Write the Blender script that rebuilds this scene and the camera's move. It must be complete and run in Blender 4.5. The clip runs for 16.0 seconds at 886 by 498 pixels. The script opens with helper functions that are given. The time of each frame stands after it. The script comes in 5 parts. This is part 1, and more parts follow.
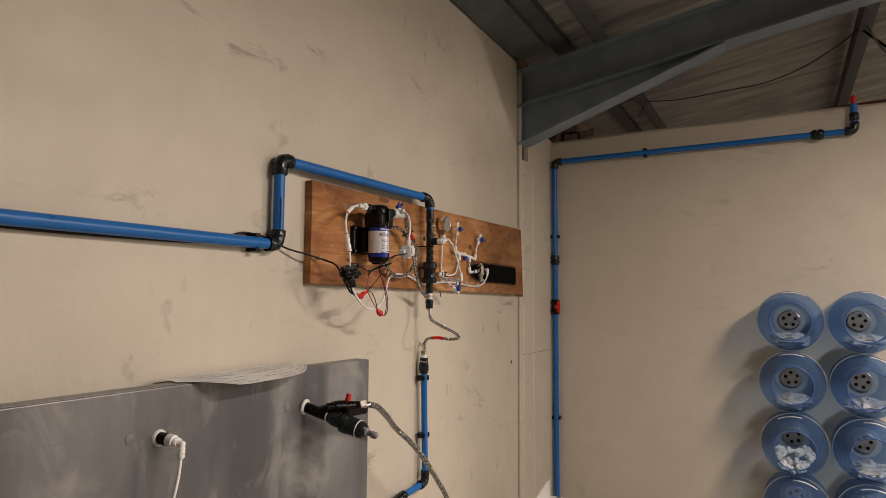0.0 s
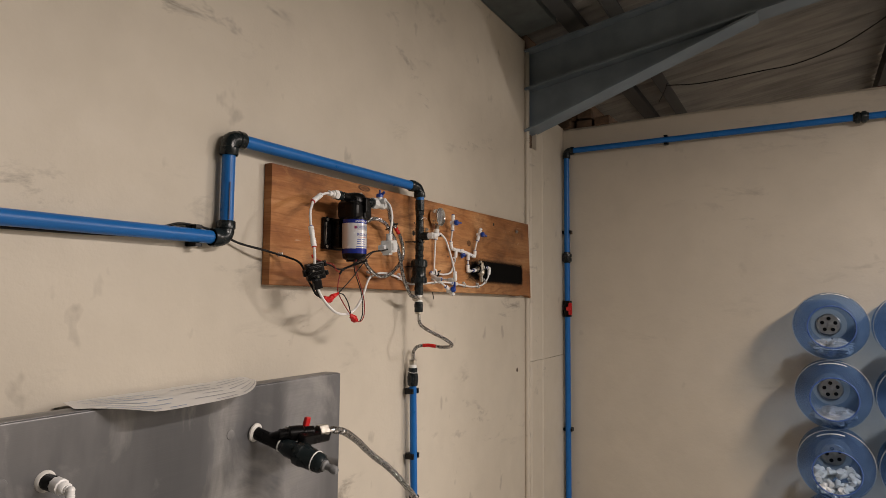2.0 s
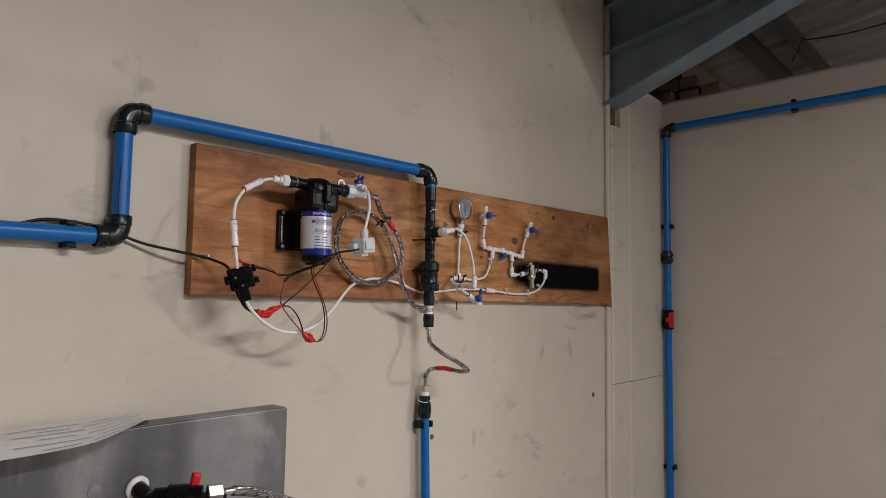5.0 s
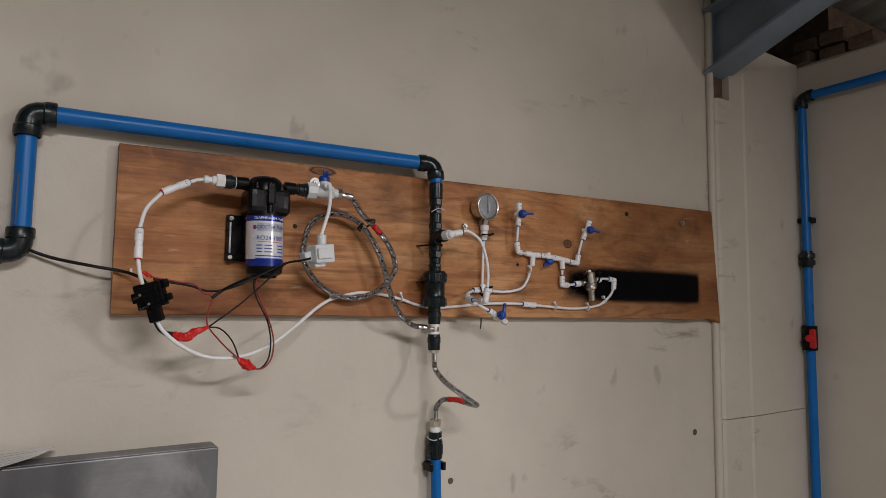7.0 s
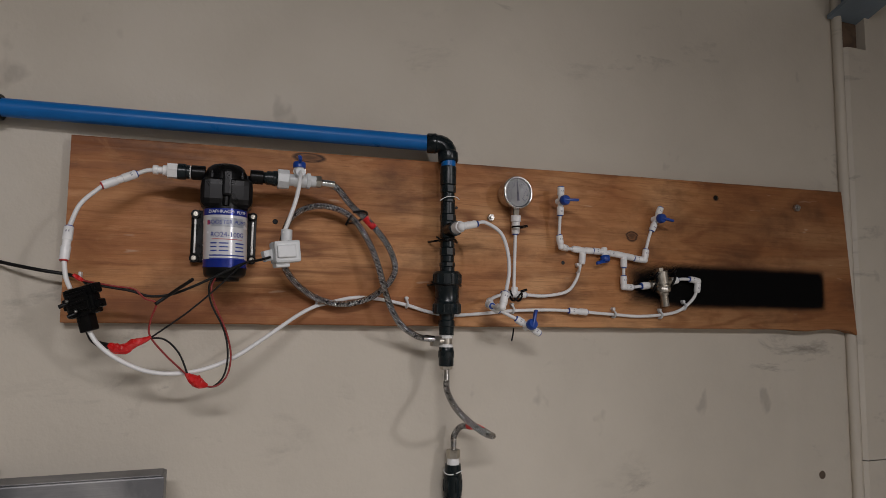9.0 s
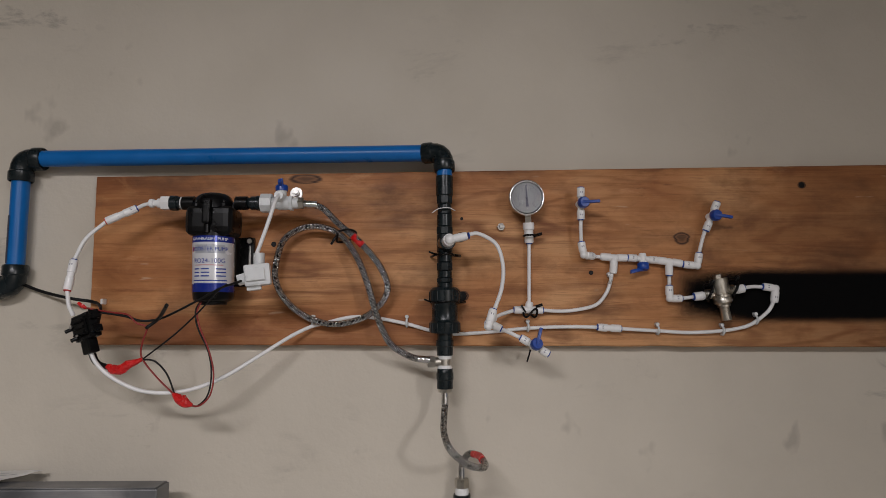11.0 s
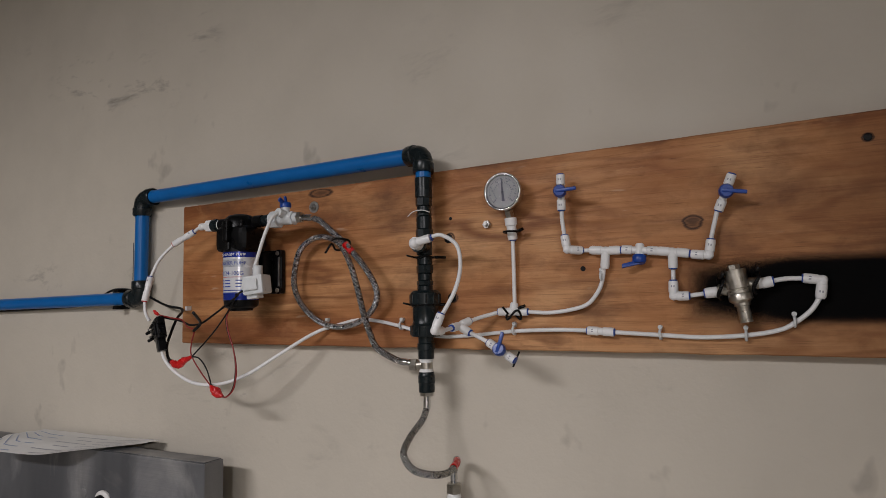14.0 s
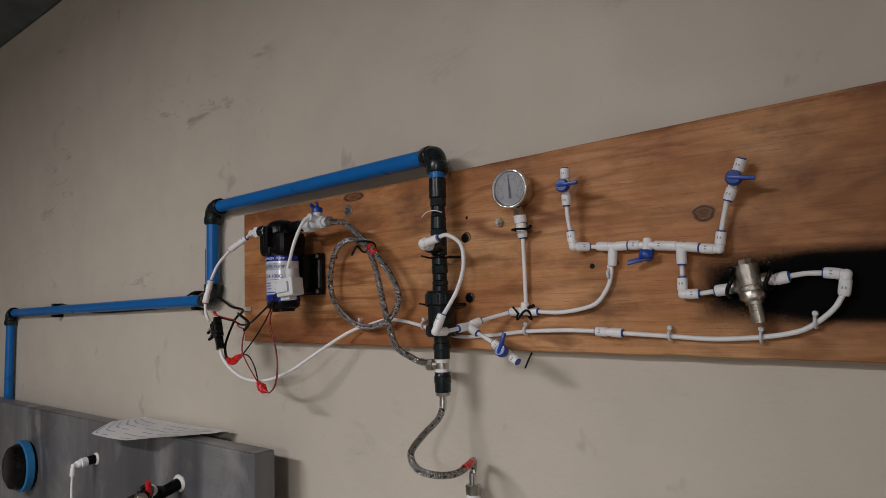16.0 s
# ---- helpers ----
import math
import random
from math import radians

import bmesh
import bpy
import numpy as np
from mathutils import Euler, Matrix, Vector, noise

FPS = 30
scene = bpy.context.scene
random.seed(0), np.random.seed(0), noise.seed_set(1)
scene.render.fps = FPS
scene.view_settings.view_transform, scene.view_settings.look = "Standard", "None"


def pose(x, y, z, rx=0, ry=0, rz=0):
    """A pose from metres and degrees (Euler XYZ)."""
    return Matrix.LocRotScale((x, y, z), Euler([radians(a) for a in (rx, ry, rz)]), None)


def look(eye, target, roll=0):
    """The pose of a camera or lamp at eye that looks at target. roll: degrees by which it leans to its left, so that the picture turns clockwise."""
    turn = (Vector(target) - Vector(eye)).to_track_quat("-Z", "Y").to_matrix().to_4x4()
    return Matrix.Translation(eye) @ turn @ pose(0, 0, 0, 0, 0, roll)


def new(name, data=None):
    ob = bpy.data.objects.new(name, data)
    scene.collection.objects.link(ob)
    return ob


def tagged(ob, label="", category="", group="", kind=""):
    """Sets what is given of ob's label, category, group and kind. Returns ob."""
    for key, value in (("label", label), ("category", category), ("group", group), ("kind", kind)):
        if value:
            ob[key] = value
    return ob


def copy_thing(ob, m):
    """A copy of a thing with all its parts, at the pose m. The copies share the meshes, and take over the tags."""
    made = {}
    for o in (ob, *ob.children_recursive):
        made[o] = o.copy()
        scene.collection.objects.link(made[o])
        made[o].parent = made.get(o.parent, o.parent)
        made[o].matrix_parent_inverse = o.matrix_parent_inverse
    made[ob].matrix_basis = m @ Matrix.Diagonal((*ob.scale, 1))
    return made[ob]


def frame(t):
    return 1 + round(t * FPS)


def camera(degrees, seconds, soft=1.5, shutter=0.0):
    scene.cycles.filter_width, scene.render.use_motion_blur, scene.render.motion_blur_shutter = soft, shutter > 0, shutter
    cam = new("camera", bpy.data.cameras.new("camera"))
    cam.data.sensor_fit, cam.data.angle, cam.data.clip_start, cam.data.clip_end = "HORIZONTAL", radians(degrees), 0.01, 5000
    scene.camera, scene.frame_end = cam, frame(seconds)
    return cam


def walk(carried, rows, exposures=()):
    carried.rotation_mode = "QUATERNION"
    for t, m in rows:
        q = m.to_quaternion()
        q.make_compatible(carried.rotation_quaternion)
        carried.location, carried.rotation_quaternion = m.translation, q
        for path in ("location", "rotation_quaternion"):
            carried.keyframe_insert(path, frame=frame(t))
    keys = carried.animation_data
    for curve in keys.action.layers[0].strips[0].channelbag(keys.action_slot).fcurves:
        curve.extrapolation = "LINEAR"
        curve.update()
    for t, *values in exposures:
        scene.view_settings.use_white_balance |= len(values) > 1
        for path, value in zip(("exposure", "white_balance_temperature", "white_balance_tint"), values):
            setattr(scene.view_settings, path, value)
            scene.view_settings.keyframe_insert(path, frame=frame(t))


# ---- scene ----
cam = camera(69.8, 16.0, soft=0.5)
PATH = [
    (0, (-0.004, 0.072, 1.573), (-0.943, 1.831, 1.737), 0.4),
    (0.5, (-0.005, 0.148, 1.576), (-0.944, 1.906, 1.738), 0.4),
    (1, (-0.008, 0.193, 1.578), (-0.955, 1.947, 1.738), 0.5),
    (1.5, (-0.024, 0.243, 1.582), (-1.005, 1.978, 1.741), 0.5),
    (2, (-0.051, 0.313, 1.585), (-1.04, 2.045, 1.744), 0.5),
    (2.5, (-0.052, 0.377, 1.58), (-1.059, 2.098, 1.738), 0.3),
    (3, (-0.039, 0.462, 1.589), (-1.103, 2.148, 1.747), 0.4),
    (3.5, (0.008, 0.56, 1.607), (-1.15, 2.183, 1.768), 0.4),
    (4, (0.029, 0.632, 1.611), (-1.239, 2.17, 1.77), 0.6),
    (4.2, (0.021, 0.659, 1.611), (-1.272, 2.177, 1.768), 0.8),
    (6.3, (-0.004, 1.02, 1.619), (-1.527, 2.304, 1.793), 0.4),
    (6.5, (0.006, 1.068, 1.627), (-1.565, 2.293, 1.803), 0.5),
    (7, (0.03, 1.168, 1.631), (-1.661, 2.222, 1.807), 0.7),
    (7.5, (0.024, 1.23, 1.631), (-1.742, 2.153, 1.8), 0.8),
    (8, (-0.006, 1.317, 1.627), (-1.803, 2.177, 1.799), 0.8),
    (8.5, (-0.032, 1.379, 1.633), (-1.886, 2.106, 1.823), 0.7),
    (9, (-0.048, 1.446, 1.636), (-1.931, 2.093, 1.823), 0.7),
    (9.5, (-0.045, 1.557, 1.646), (-1.978, 2.038, 1.827), 0.6),
    (9.7, (-0.038, 1.6, 1.64), (-1.992, 1.972, 1.847), 0.4),
    (11.8, (-0.056, 1.879, 1.661), (-2.037, 1.679, 1.842), -0.3),
    (12, (-0.045, 1.929, 1.659), (-2.014, 1.632, 1.848), -0.3),
    (12.5, (-0.038, 2.016, 1.661), (-1.961, 1.502, 1.848), -0.4),
    (13, (-0.087, 2.071, 1.666), (-1.972, 1.427, 1.848), -0.6),
    (13.5, (-0.134, 2.116, 1.67), (-1.975, 1.352, 1.84), -0.9),
    (14, (-0.16, 2.186, 1.671), (-1.945, 1.302, 1.847), -1.1),
    (14.5, (-0.184, 2.258, 1.676), (-1.89, 1.227, 1.845), -1.3),
    (15, (-0.21, 2.293, 1.679), (-1.85, 1.16, 1.845), -1.5),
    (15.5, (-0.236, 2.314, 1.676), (-1.833, 1.121, 1.841), -1.7),
    (16, (-0.251, 2.325, 1.673), (-1.816, 1.09, 1.846), -1.6),
]
EXPOSURES = [
    (0.0, 0.25, 7900, 14),
    (3.0, 0.30, 7000, 12),
    (4.2, 0.20, 6600, 11),
    (6.3, -0.04, 6500, 11),
    (7.7, -0.14, 6500, 11),
    (8.5, -0.30, 6450, 11),
    (9.0, -0.36, 6450, 11),
    (9.6, -0.24, 6450, 11),
    (12.0, -0.20, 6450, 11),
    (16.0, -0.22, 6400, 11),
]
walk(cam, [(t, look(eye, target, roll)) for t, eye, target, roll in PATH], EXPOSURES)

# ---- world and lights ----
world = bpy.data.worlds.new("world")
scene.world = world
world.use_nodes = True
world.node_tree.nodes["Background"].inputs[0].default_value = (0.9, 0.95, 1.0, 1)
world.node_tree.nodes["Background"].inputs[1].default_value = 0.02


def area_lamp(place, target, sx, sy, watts, colour):
    data = bpy.data.lights.new("tube_light", "AREA")
    data.shape, data.size, data.size_y, data.energy, data.color = "RECTANGLE", sx, sy, watts, colour
    ob = new("tube_light", data)
    ob.matrix_world = look(place, target)
    return ob


LAMP_A, FILL_B, LAMP_C = (1.1, 1.25, 2.50), (2.2, 2.3, 2.75), (3.3, 4.0, 2.55)
TUBE_WHITE_LIGHT = (1.0, 0.965, 0.985)
area_lamp(LAMP_A, (1.1, 1.25, 0.0), 0.22, 0.85, 51, TUBE_WHITE_LIGHT)
# weak added fill for evenness; shadows give only the other two lamps
area_lamp(FILL_B, (2.2, 2.3, 0.0), 0.16, 0.6, 12, TUBE_WHITE_LIGHT)
area_lamp(LAMP_C, (3.0, 3.8, 0.0), 0.30, 0.9, 98, TUBE_WHITE_LIGHT)

# ---- main planes ----
WALL_X = -1.008      # long plastered wall
FAR_Y = 3.066        # end wall
BOARD_X = -0.986     # face of the plywood board
PANEL_X = -0.911     # face of the steel panel
WALL_TOP, FAR_TOP = 2.63, 2.370


# ---- node helpers ----
class Mat:
    def __init__(self, name, rough=0.5, metal=0.0, colour=(0.8, 0.8, 0.8), spec=None):
        self.mat = bpy.data.materials.new(name)
        self.mat.use_nodes = True
        self.t = self.mat.node_tree
        self.b = self.t.nodes["Principled BSDF"]
        self.b.inputs["Base Color"].default_value = (*colour, 1)
        self.b.inputs["Roughness"].default_value = rough
        self.b.inputs["Metallic"].default_value = metal
        if spec is not None:
            self.b.inputs["Specular IOR Level"].default_value = spec

    def node(self, kind, **kw):
        n = self.t.nodes.new(kind)
        for k, v in kw.items():
            n.inputs[k].default_value = v
        return n

    def link(self, a, b):
        self.t.links.new(a, b)

    def coords(self, scale=(1, 1, 1), which="Object", turn=(0, 0, 0), shift=(0, 0, 0)):
        c = self.t.nodes.new("ShaderNodeTexCoord")
        m = self.t.nodes.new("ShaderNodeMapping")
        m.inputs["Scale"].default_value = scale
        m.inputs["Rotation"].default_value = turn
        m.inputs["Location"].default_value = shift
        self.link(c.outputs[which], m.inputs["Vector"])
        return m.outputs[0]

    def noise(self, vec, scale=5.0, detail=6.0, rough=0.55, distort=0.0):
        n = self.node("ShaderNodeTexNoise", Scale=scale, Detail=detail, Roughness=rough, Distortion=distort)
        self.link(vec, n.inputs["Vector"])
        return n.outputs[0]

    def ramp(self, fac, stops):
        r = self.t.nodes.new("ShaderNodeValToRGB")
        while len(r.color_ramp.elements) < len(stops):
            r.color_ramp.elements.new(0.5)
        for e, (p, c) in zip(r.color_ramp.elements, stops):
            e.position = p
            e.color = (c, c, c, 1) if isinstance(c, (int, float)) else (*c, 1)
        self.link(fac, r.inputs[0])
        return r.outputs[0]

    def math(self, op, a, b=0.0, clamp=False):
        n = self.t.nodes.new("ShaderNodeMath")
        n.operation, n.use_clamp = op, clamp
        for i, v in enumerate((a, b)):
            if isinstance(v, (int, float)):
                n.inputs[i].default_value = v
            else:
                self.link(v, n.inputs[i])
        return n.outputs[0]

    def mix(self, fac, a, b, mode="MIX"):
        n = self.t.nodes.new("ShaderNodeMix")
        n.data_type, n.blend_type = "RGBA", mode
        for i, v in ((0, fac), (6, a), (7, b)):
            if isinstance(v, (int, float)):
                n.inputs[i].default_value = v
            elif isinstance(v, tuple):
                n.inputs[i].default_value = (*v, 1)
            else:
                self.link(v, n.inputs[i])
        return n.outputs[2]

    def colour(self, c):
        self.link(c, self.b.inputs["Base Color"])

    def rough(self, c):
        self.link(c, self.b.inputs["Roughness"])

    def bump(self, h, strength=0.2, dist=0.002):
        n = self.node("ShaderNodeBump", Strength=strength, Distance=dist)
        self.link(h, n.inputs["Height"])
        self.link(n.outputs[0], self.b.inputs["Normal"])

    def xyz(self, vec):
        s = self.t.nodes.new("ShaderNodeSeparateXYZ")
        self.link(vec, s.inputs[0])
        return s.outputs


def plain(name, colour, rough, metal=0.0, vary=0.12, scale=60.0, bump=0.05, spec=None):
    """A material of one colour with faint mottling and uneven gloss."""
    m = Mat(name, rough, metal, colour, spec)
    n = m.noise(m.coords(), scale, 5)
    dark = tuple(c * (1 - vary) for c in colour)
    lite = tuple(min(1, c * (1 + vary * 0.6)) for c in colour)
    m.colour(m.ramp(n, [(0.3, dark), (0.7, lite)]))
    m.rough(m.ramp(n, [(0.3, max(0.05, rough - 0.07)), (0.7, min(1, rough + 0.08))]))
    if bump:
        m.bump(m.noise(m.coords(), scale * 6, 3), bump, 0.0006)
    return m.mat


def plaster(name, base, scuffs):
    m = Mat(name, 0.62)
    c = m.coords()
    big = m.noise(c, 1.3, 4)
    mid = m.noise(c, 9.0, 6)
    col = m.mix(m.ramp(big, [(0.35, 0.0), (0.68, 1.0)]), tuple(v * 0.9 for v in base), base)
    col = m.mix(m.ramp(mid, [(0.42, 0.0), (0.75, 0.22)]), col, tuple(v * 0.72 for v in base))
    # long rubbed marks and grey smudges
    rub = m.noise(m.coords((5, 5, 14)), 1.4, 9, 0.7, 0.4)
    zone = m.ramp(m.noise(m.coords((1.0, 1.7, 2.4), shift=(0, 3.1, 0.7)), 1.6, 2), [(0.52, 0.0), (0.66, 1.0)])
    f = m.math("MULTIPLY", m.ramp(rub, [(0.56, 0.0), (0.72, 1.0)]), zone)
    col = m.mix(m.math("MULTIPLY", f, scuffs), col, (0.16, 0.14, 0.12))
    sx, sy, sz = m.xyz(c)
    band = m.math("POWER", m.math("DIVIDE", m.math("SUBTRACT", sz, m.math("ADD", 1.46, m.math("MULTIPLY", big, 0.07))), 0.075), 2.0)
    band = m.ramp(band, [(0.0, 1.0), (1.0, 0.0)])
    smear = m.noise(m.coords((3, 3.0, 34), shift=(0, 0.6, 0.2)), 1.5, 10, 0.75, 0.6)
    patchy = m.ramp(m.noise(m.coords((1, 3, 4), shift=(0, 8, 0)), 1.8, 3), [(0.38, 0.0), (0.56, 1.0)])
    f2 = m.math("MULTIPLY", m.math("MULTIPLY", m.ramp(smear, [(0.44, 0.0), (0.60, 1.0)]), band), patchy)
    col = m.mix(m.math("MULTIPLY", f2, scuffs * 1.9), col, (0.10, 0.09, 0.08))
    spots = m.noise(m.coords((1, 1, 0.7), shift=(4, 1, 2)), 15.0, 3, 0.5)
    col = m.mix(m.math("MULTIPLY", m.ramp(spots, [(0.69, 0.0), (0.76, 1.0)]), 0.45 * scuffs), col, (0.2, 0.17, 0.14))
    m.colour(col)
    m.rough(m.ramp(mid, [(0.3, 0.5), (0.7, 0.7)]))
    h = m.math("ADD", m.noise(c, 22, 4), m.math("MULTIPLY", m.noise(c, 160, 3), 0.25))
    m.bump(h, 0.34, 0.004)
    return m.mat


WALL_MAT = plaster("cream_wall_paint", (0.60, 0.545, 0.455), 0.85)
FAR_MAT = plaster("end_wall_paint", (0.60, 0.54, 0.45), 0.35)


def plywood():
    m = Mat("plywood", 0.6)
    v = m.coords()
    x, y, z = m.xyz(v)
    warp = m.noise(m.coords((1, 0.95, 4.2), shift=(0, 0.4, 0)), 2.0, 3, 0.45, 0.5)
    rings = m.t.nodes.new("ShaderNodeTexWave")
    rings.wave_type, rings.bands_direction = "BANDS", "Z"
    rings.inputs["Scale"].default_value = 1.0
    comb = m.t.nodes.new("ShaderNodeCombineXYZ")
    m.link(m.math("ADD", m.math("MULTIPLY", z, 2.2), m.math("MULTIPLY", warp, 3.0)), comb.inputs[2])
    m.link(comb.outputs[0], rings.inputs["Vector"])
    fine = m.noise(m.coords((30, 7, 260)), 1.0, 5, 0.6)
    pores = m.noise(m.coords((60, 24, 700)), 1.0, 2, 0.5)
    broad = m.noise(m.coords((1, 1.3, 4.5), shift=(0, 5.2, 1)), 1.6, 4, 0.5, 0.8)
    col = m.ramp(broad, [(0.34, (0.24, 0.088, 0.030)), (0.44, (0.40, 0.165, 0.060)), (0.53, (0.50, 0.235, 0.094)), (0.64, (0.60, 0.325, 0.150))])
    vary = m.ramp(m.noise(m.coords((1, 2, 4), shift=(3, 1, 4)), 1.3, 2), [(0.36, 0.05), (0.58, 0.75)])
    late = m.ramp(rings.outputs["Fac"], [(0.45, 0.0), (0.85, 0.7), (1.0, 1.0)])
    col = m.mix(m.math("MULTIPLY", late, vary), col, (0.175, 0.060, 0.020))
    mottle = m.noise(m.coords((1, 16, 34), shift=(2, 0, 1)), 1.0, 8, 0.7, 0.8)
    col = m.mix(m.ramp(mottle, [(0.50, 0.0), (0.74, 0.42)]), col, (0.16, 0.058, 0.020))
    col = m.mix(m.ramp(mottle, [(0.28, 0.35), (0.46, 0.0)]), col, (0.56, 0.30, 0.13))
    col = m.mix(m.ramp(fine, [(0.42, 0.0), (0.72, 0.32)]), col, (0.19, 0.066, 0.022))
    col = m.mix(m.ramp(pores, [(0.62, 0.0), (0.75, 0.42)]), col, (0.09, 0.036, 0.018))
    streaks = m.noise(m.coords((1, 4.5, 95), shift=(0, 2, 3)), 1.0, 7, 0.72, 0.5)
    col = m.mix(m.ramp(streaks, [(0.53, 0.0), (0.66, 0.50)]), col, (0.15, 0.046, 0.016))
    torn = m.noise(m.coords((1, 5, 26), shift=(1, 7, 2)), 1.0, 6, 0.7, 0.3)
    col = m.mix(m.ramp(torn, [(0.58, 0.0), (0.66, 0.45)]), col, (0.60, 0.31, 0.14))
    # the right-hand third is darker, with an uneven edge
    edge = m.math("ADD", y, m.math("MULTIPLY", m.noise(m.coords((1, 2.4, 5), shift=(0, 1, 6)), 1.6, 5, 0.6, 0.8), 0.55))
    col = m.mix(m.ramp(m.math("SUBTRACT", edge, 2.0), [(0.42, 0.0), (0.62, 0.55)]), col, (0.17, 0.066, 0.025))
    flecks = m.noise(m.coords((40, 18, 90), shift=(1, 1, 1)), 1.0, 2)
    col = m.mix(m.ramp(flecks, [(0.72, 0.0), (0.79, 0.4)]), col, (0.6, 0.45, 0.32))
    grime = m.ramp(m.noise(m.coords((1, 5, 9), shift=(5, 2, 0)), 1.4, 6, 0.6), [(0.50, 0.0), (0.68, 0.7)])
    col = m.mix(grime, col, (0.10, 0.042, 0.020))
    # a joint in the face veneer, darker below it
    seam = m.math("LESS_THAN", z, m.math("ADD", 1.655, m.math("MULTIPLY", m.math("SUBTRACT", y, 1.5), -0.01)))
    seam = m.math("MULTIPLY", seam, m.math("LESS_THAN", y, 1.77))
    col = m.mix(m.math("MULTIPLY", seam, 0.45), col, (0.22, 0.075, 0.028))
    # dark knots
    for ky, kz, ry, rz in ((1.557, 1.856, 0.027, 0.008), (2.118, 1.766, 0.013, 0.010), (1.789, 1.768, 0.008, 0.008), (1.792, 1.681, 0.009, 0.008), (2.303, 1.847, 0.007, 0.006)):
        d = m.math("ADD", m.math("POWER", m.math("DIVIDE", m.math("SUBTRACT", y, ky), ry), 2.0), m.math("POWER", m.math("DIVIDE", m.math("SUBTRACT", z, kz), rz), 2.0))
        d = m.math("ADD", d, m.math("MULTIPLY", m.math("SUBTRACT", fine, 0.5), 1.2))
        col = m.mix(m.ramp(d, [(0.08, 0.75), (0.30, 0.45), (0.55, 0.97), (0.72, 0.75), (1.0, 0.0)]), col, (0.04, 0.018, 0.011))
    # a bar of black spray paint with a misty edge
    dy = m.math("SUBTRACT", m.math("ABSOLUTE", m.math("SUBTRACT", y, 2.334)), 0.229)
    dz = m.math("SUBTRACT", m.math("ABSOLUTE", m.math("SUBTRACT", z, m.math("ADD", 1.679, m.math("MULTIPLY", m.math("SUBTRACT", 2.556, y), 0.006)))), 0.0390)
    d = m.t.nodes.new("ShaderNodeMath")
    d.operation = "SMOOTH_MAX"
    d.inputs[2].default_value = 0.02
    m.link(dz, d.inputs[0])
    m.link(dy, d.inputs[1])
    d = d.outputs[0]
    left = m.math("MAXIMUM", m.math("SUBTRACT", 2.215, y), 0.0)
    speck = m.noise(v, 2600.0, 2, 0.6)
    soft = m.math("ADD", 0.012, m.math("MULTIPLY", left, 0.26))
    f = m.math("SUBTRACT", 0.5, m.math("DIVIDE", m.math("ADD", d, m.math("MULTIPLY", left, 0.02)), m.math("MULTIPLY", soft, 2.0)))
    f = m.math("ADD", f, m.math("MULTIPLY", m.math("SUBTRACT", speck, 0.5), 1.1))
    paint = m.ramp(f, [(0.38, 0.0), (0.72, 1.0)])
    col = m.mix(paint, col, (0.004, 0.004, 0.004))
    m.colour(col)
    m.rough(m.math("MAXIMUM", m.ramp(fine, [(0.3, 0.42), (0.7, 0.62)]), m.math("MULTIPLY", paint, 0.9)))
    m.link(m.math("SUBTRACT", 0.22, m.math("MULTIPLY", paint, 0.17)), m.b.inputs["Specular IOR Level"])
    m.bump(m.math("ADD", m.math("MULTIPLY", pores, 0.6), fine), 0.25, 0.0012)
    return m.mat


PLY_MAT = plywood()


def steel():
    m = Mat("brushed_steel", 0.42, 0.38)
    x, y, z = m.xyz(m.coords())
    # blurred reflections are painted into the colour as streaks and bands, with smears
    sheen_streak = m.noise(m.coords((10, 2.6, 0.9)), 1.5, 5, 0.55, 0.6)
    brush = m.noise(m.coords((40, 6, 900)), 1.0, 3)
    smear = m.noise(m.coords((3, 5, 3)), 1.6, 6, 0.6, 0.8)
    col = m.mix(m.ramp(sheen_streak, [(0.35, 0.0), (0.7, 1.0)]), (0.125, 0.128, 0.135), (0.29, 0.29, 0.295))
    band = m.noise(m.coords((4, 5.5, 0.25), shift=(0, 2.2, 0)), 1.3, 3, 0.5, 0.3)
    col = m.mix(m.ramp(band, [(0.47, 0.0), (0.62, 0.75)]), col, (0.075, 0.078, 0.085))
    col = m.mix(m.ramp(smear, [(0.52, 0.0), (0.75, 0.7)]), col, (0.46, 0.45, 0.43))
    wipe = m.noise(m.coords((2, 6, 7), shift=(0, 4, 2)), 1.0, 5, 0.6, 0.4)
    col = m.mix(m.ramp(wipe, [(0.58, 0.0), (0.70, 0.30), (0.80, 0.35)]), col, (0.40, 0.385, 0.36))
    col = m.mix(m.ramp(brush, [(0.4, 0.0), (0.7, 0.22)]), col, (0.14, 0.14, 0.145))
    m.colour(col)
    r = m.math("ADD", m.ramp(smear, [(0.3, 0.28), (0.75, 0.50)]), m.math("MULTIPLY", sheen_streak, 0.08))
    m.rough(r)
    m.b.inputs["Anisotropic"].default_value = 0.4
    m.bump(m.math("ADD", m.math("MULTIPLY", brush, 0.05), m.noise(m.coords((1, 7, 0.8)), 1.2, 4)), 0.28, 0.006)
    return m.mat


STEEL_MAT = steel()


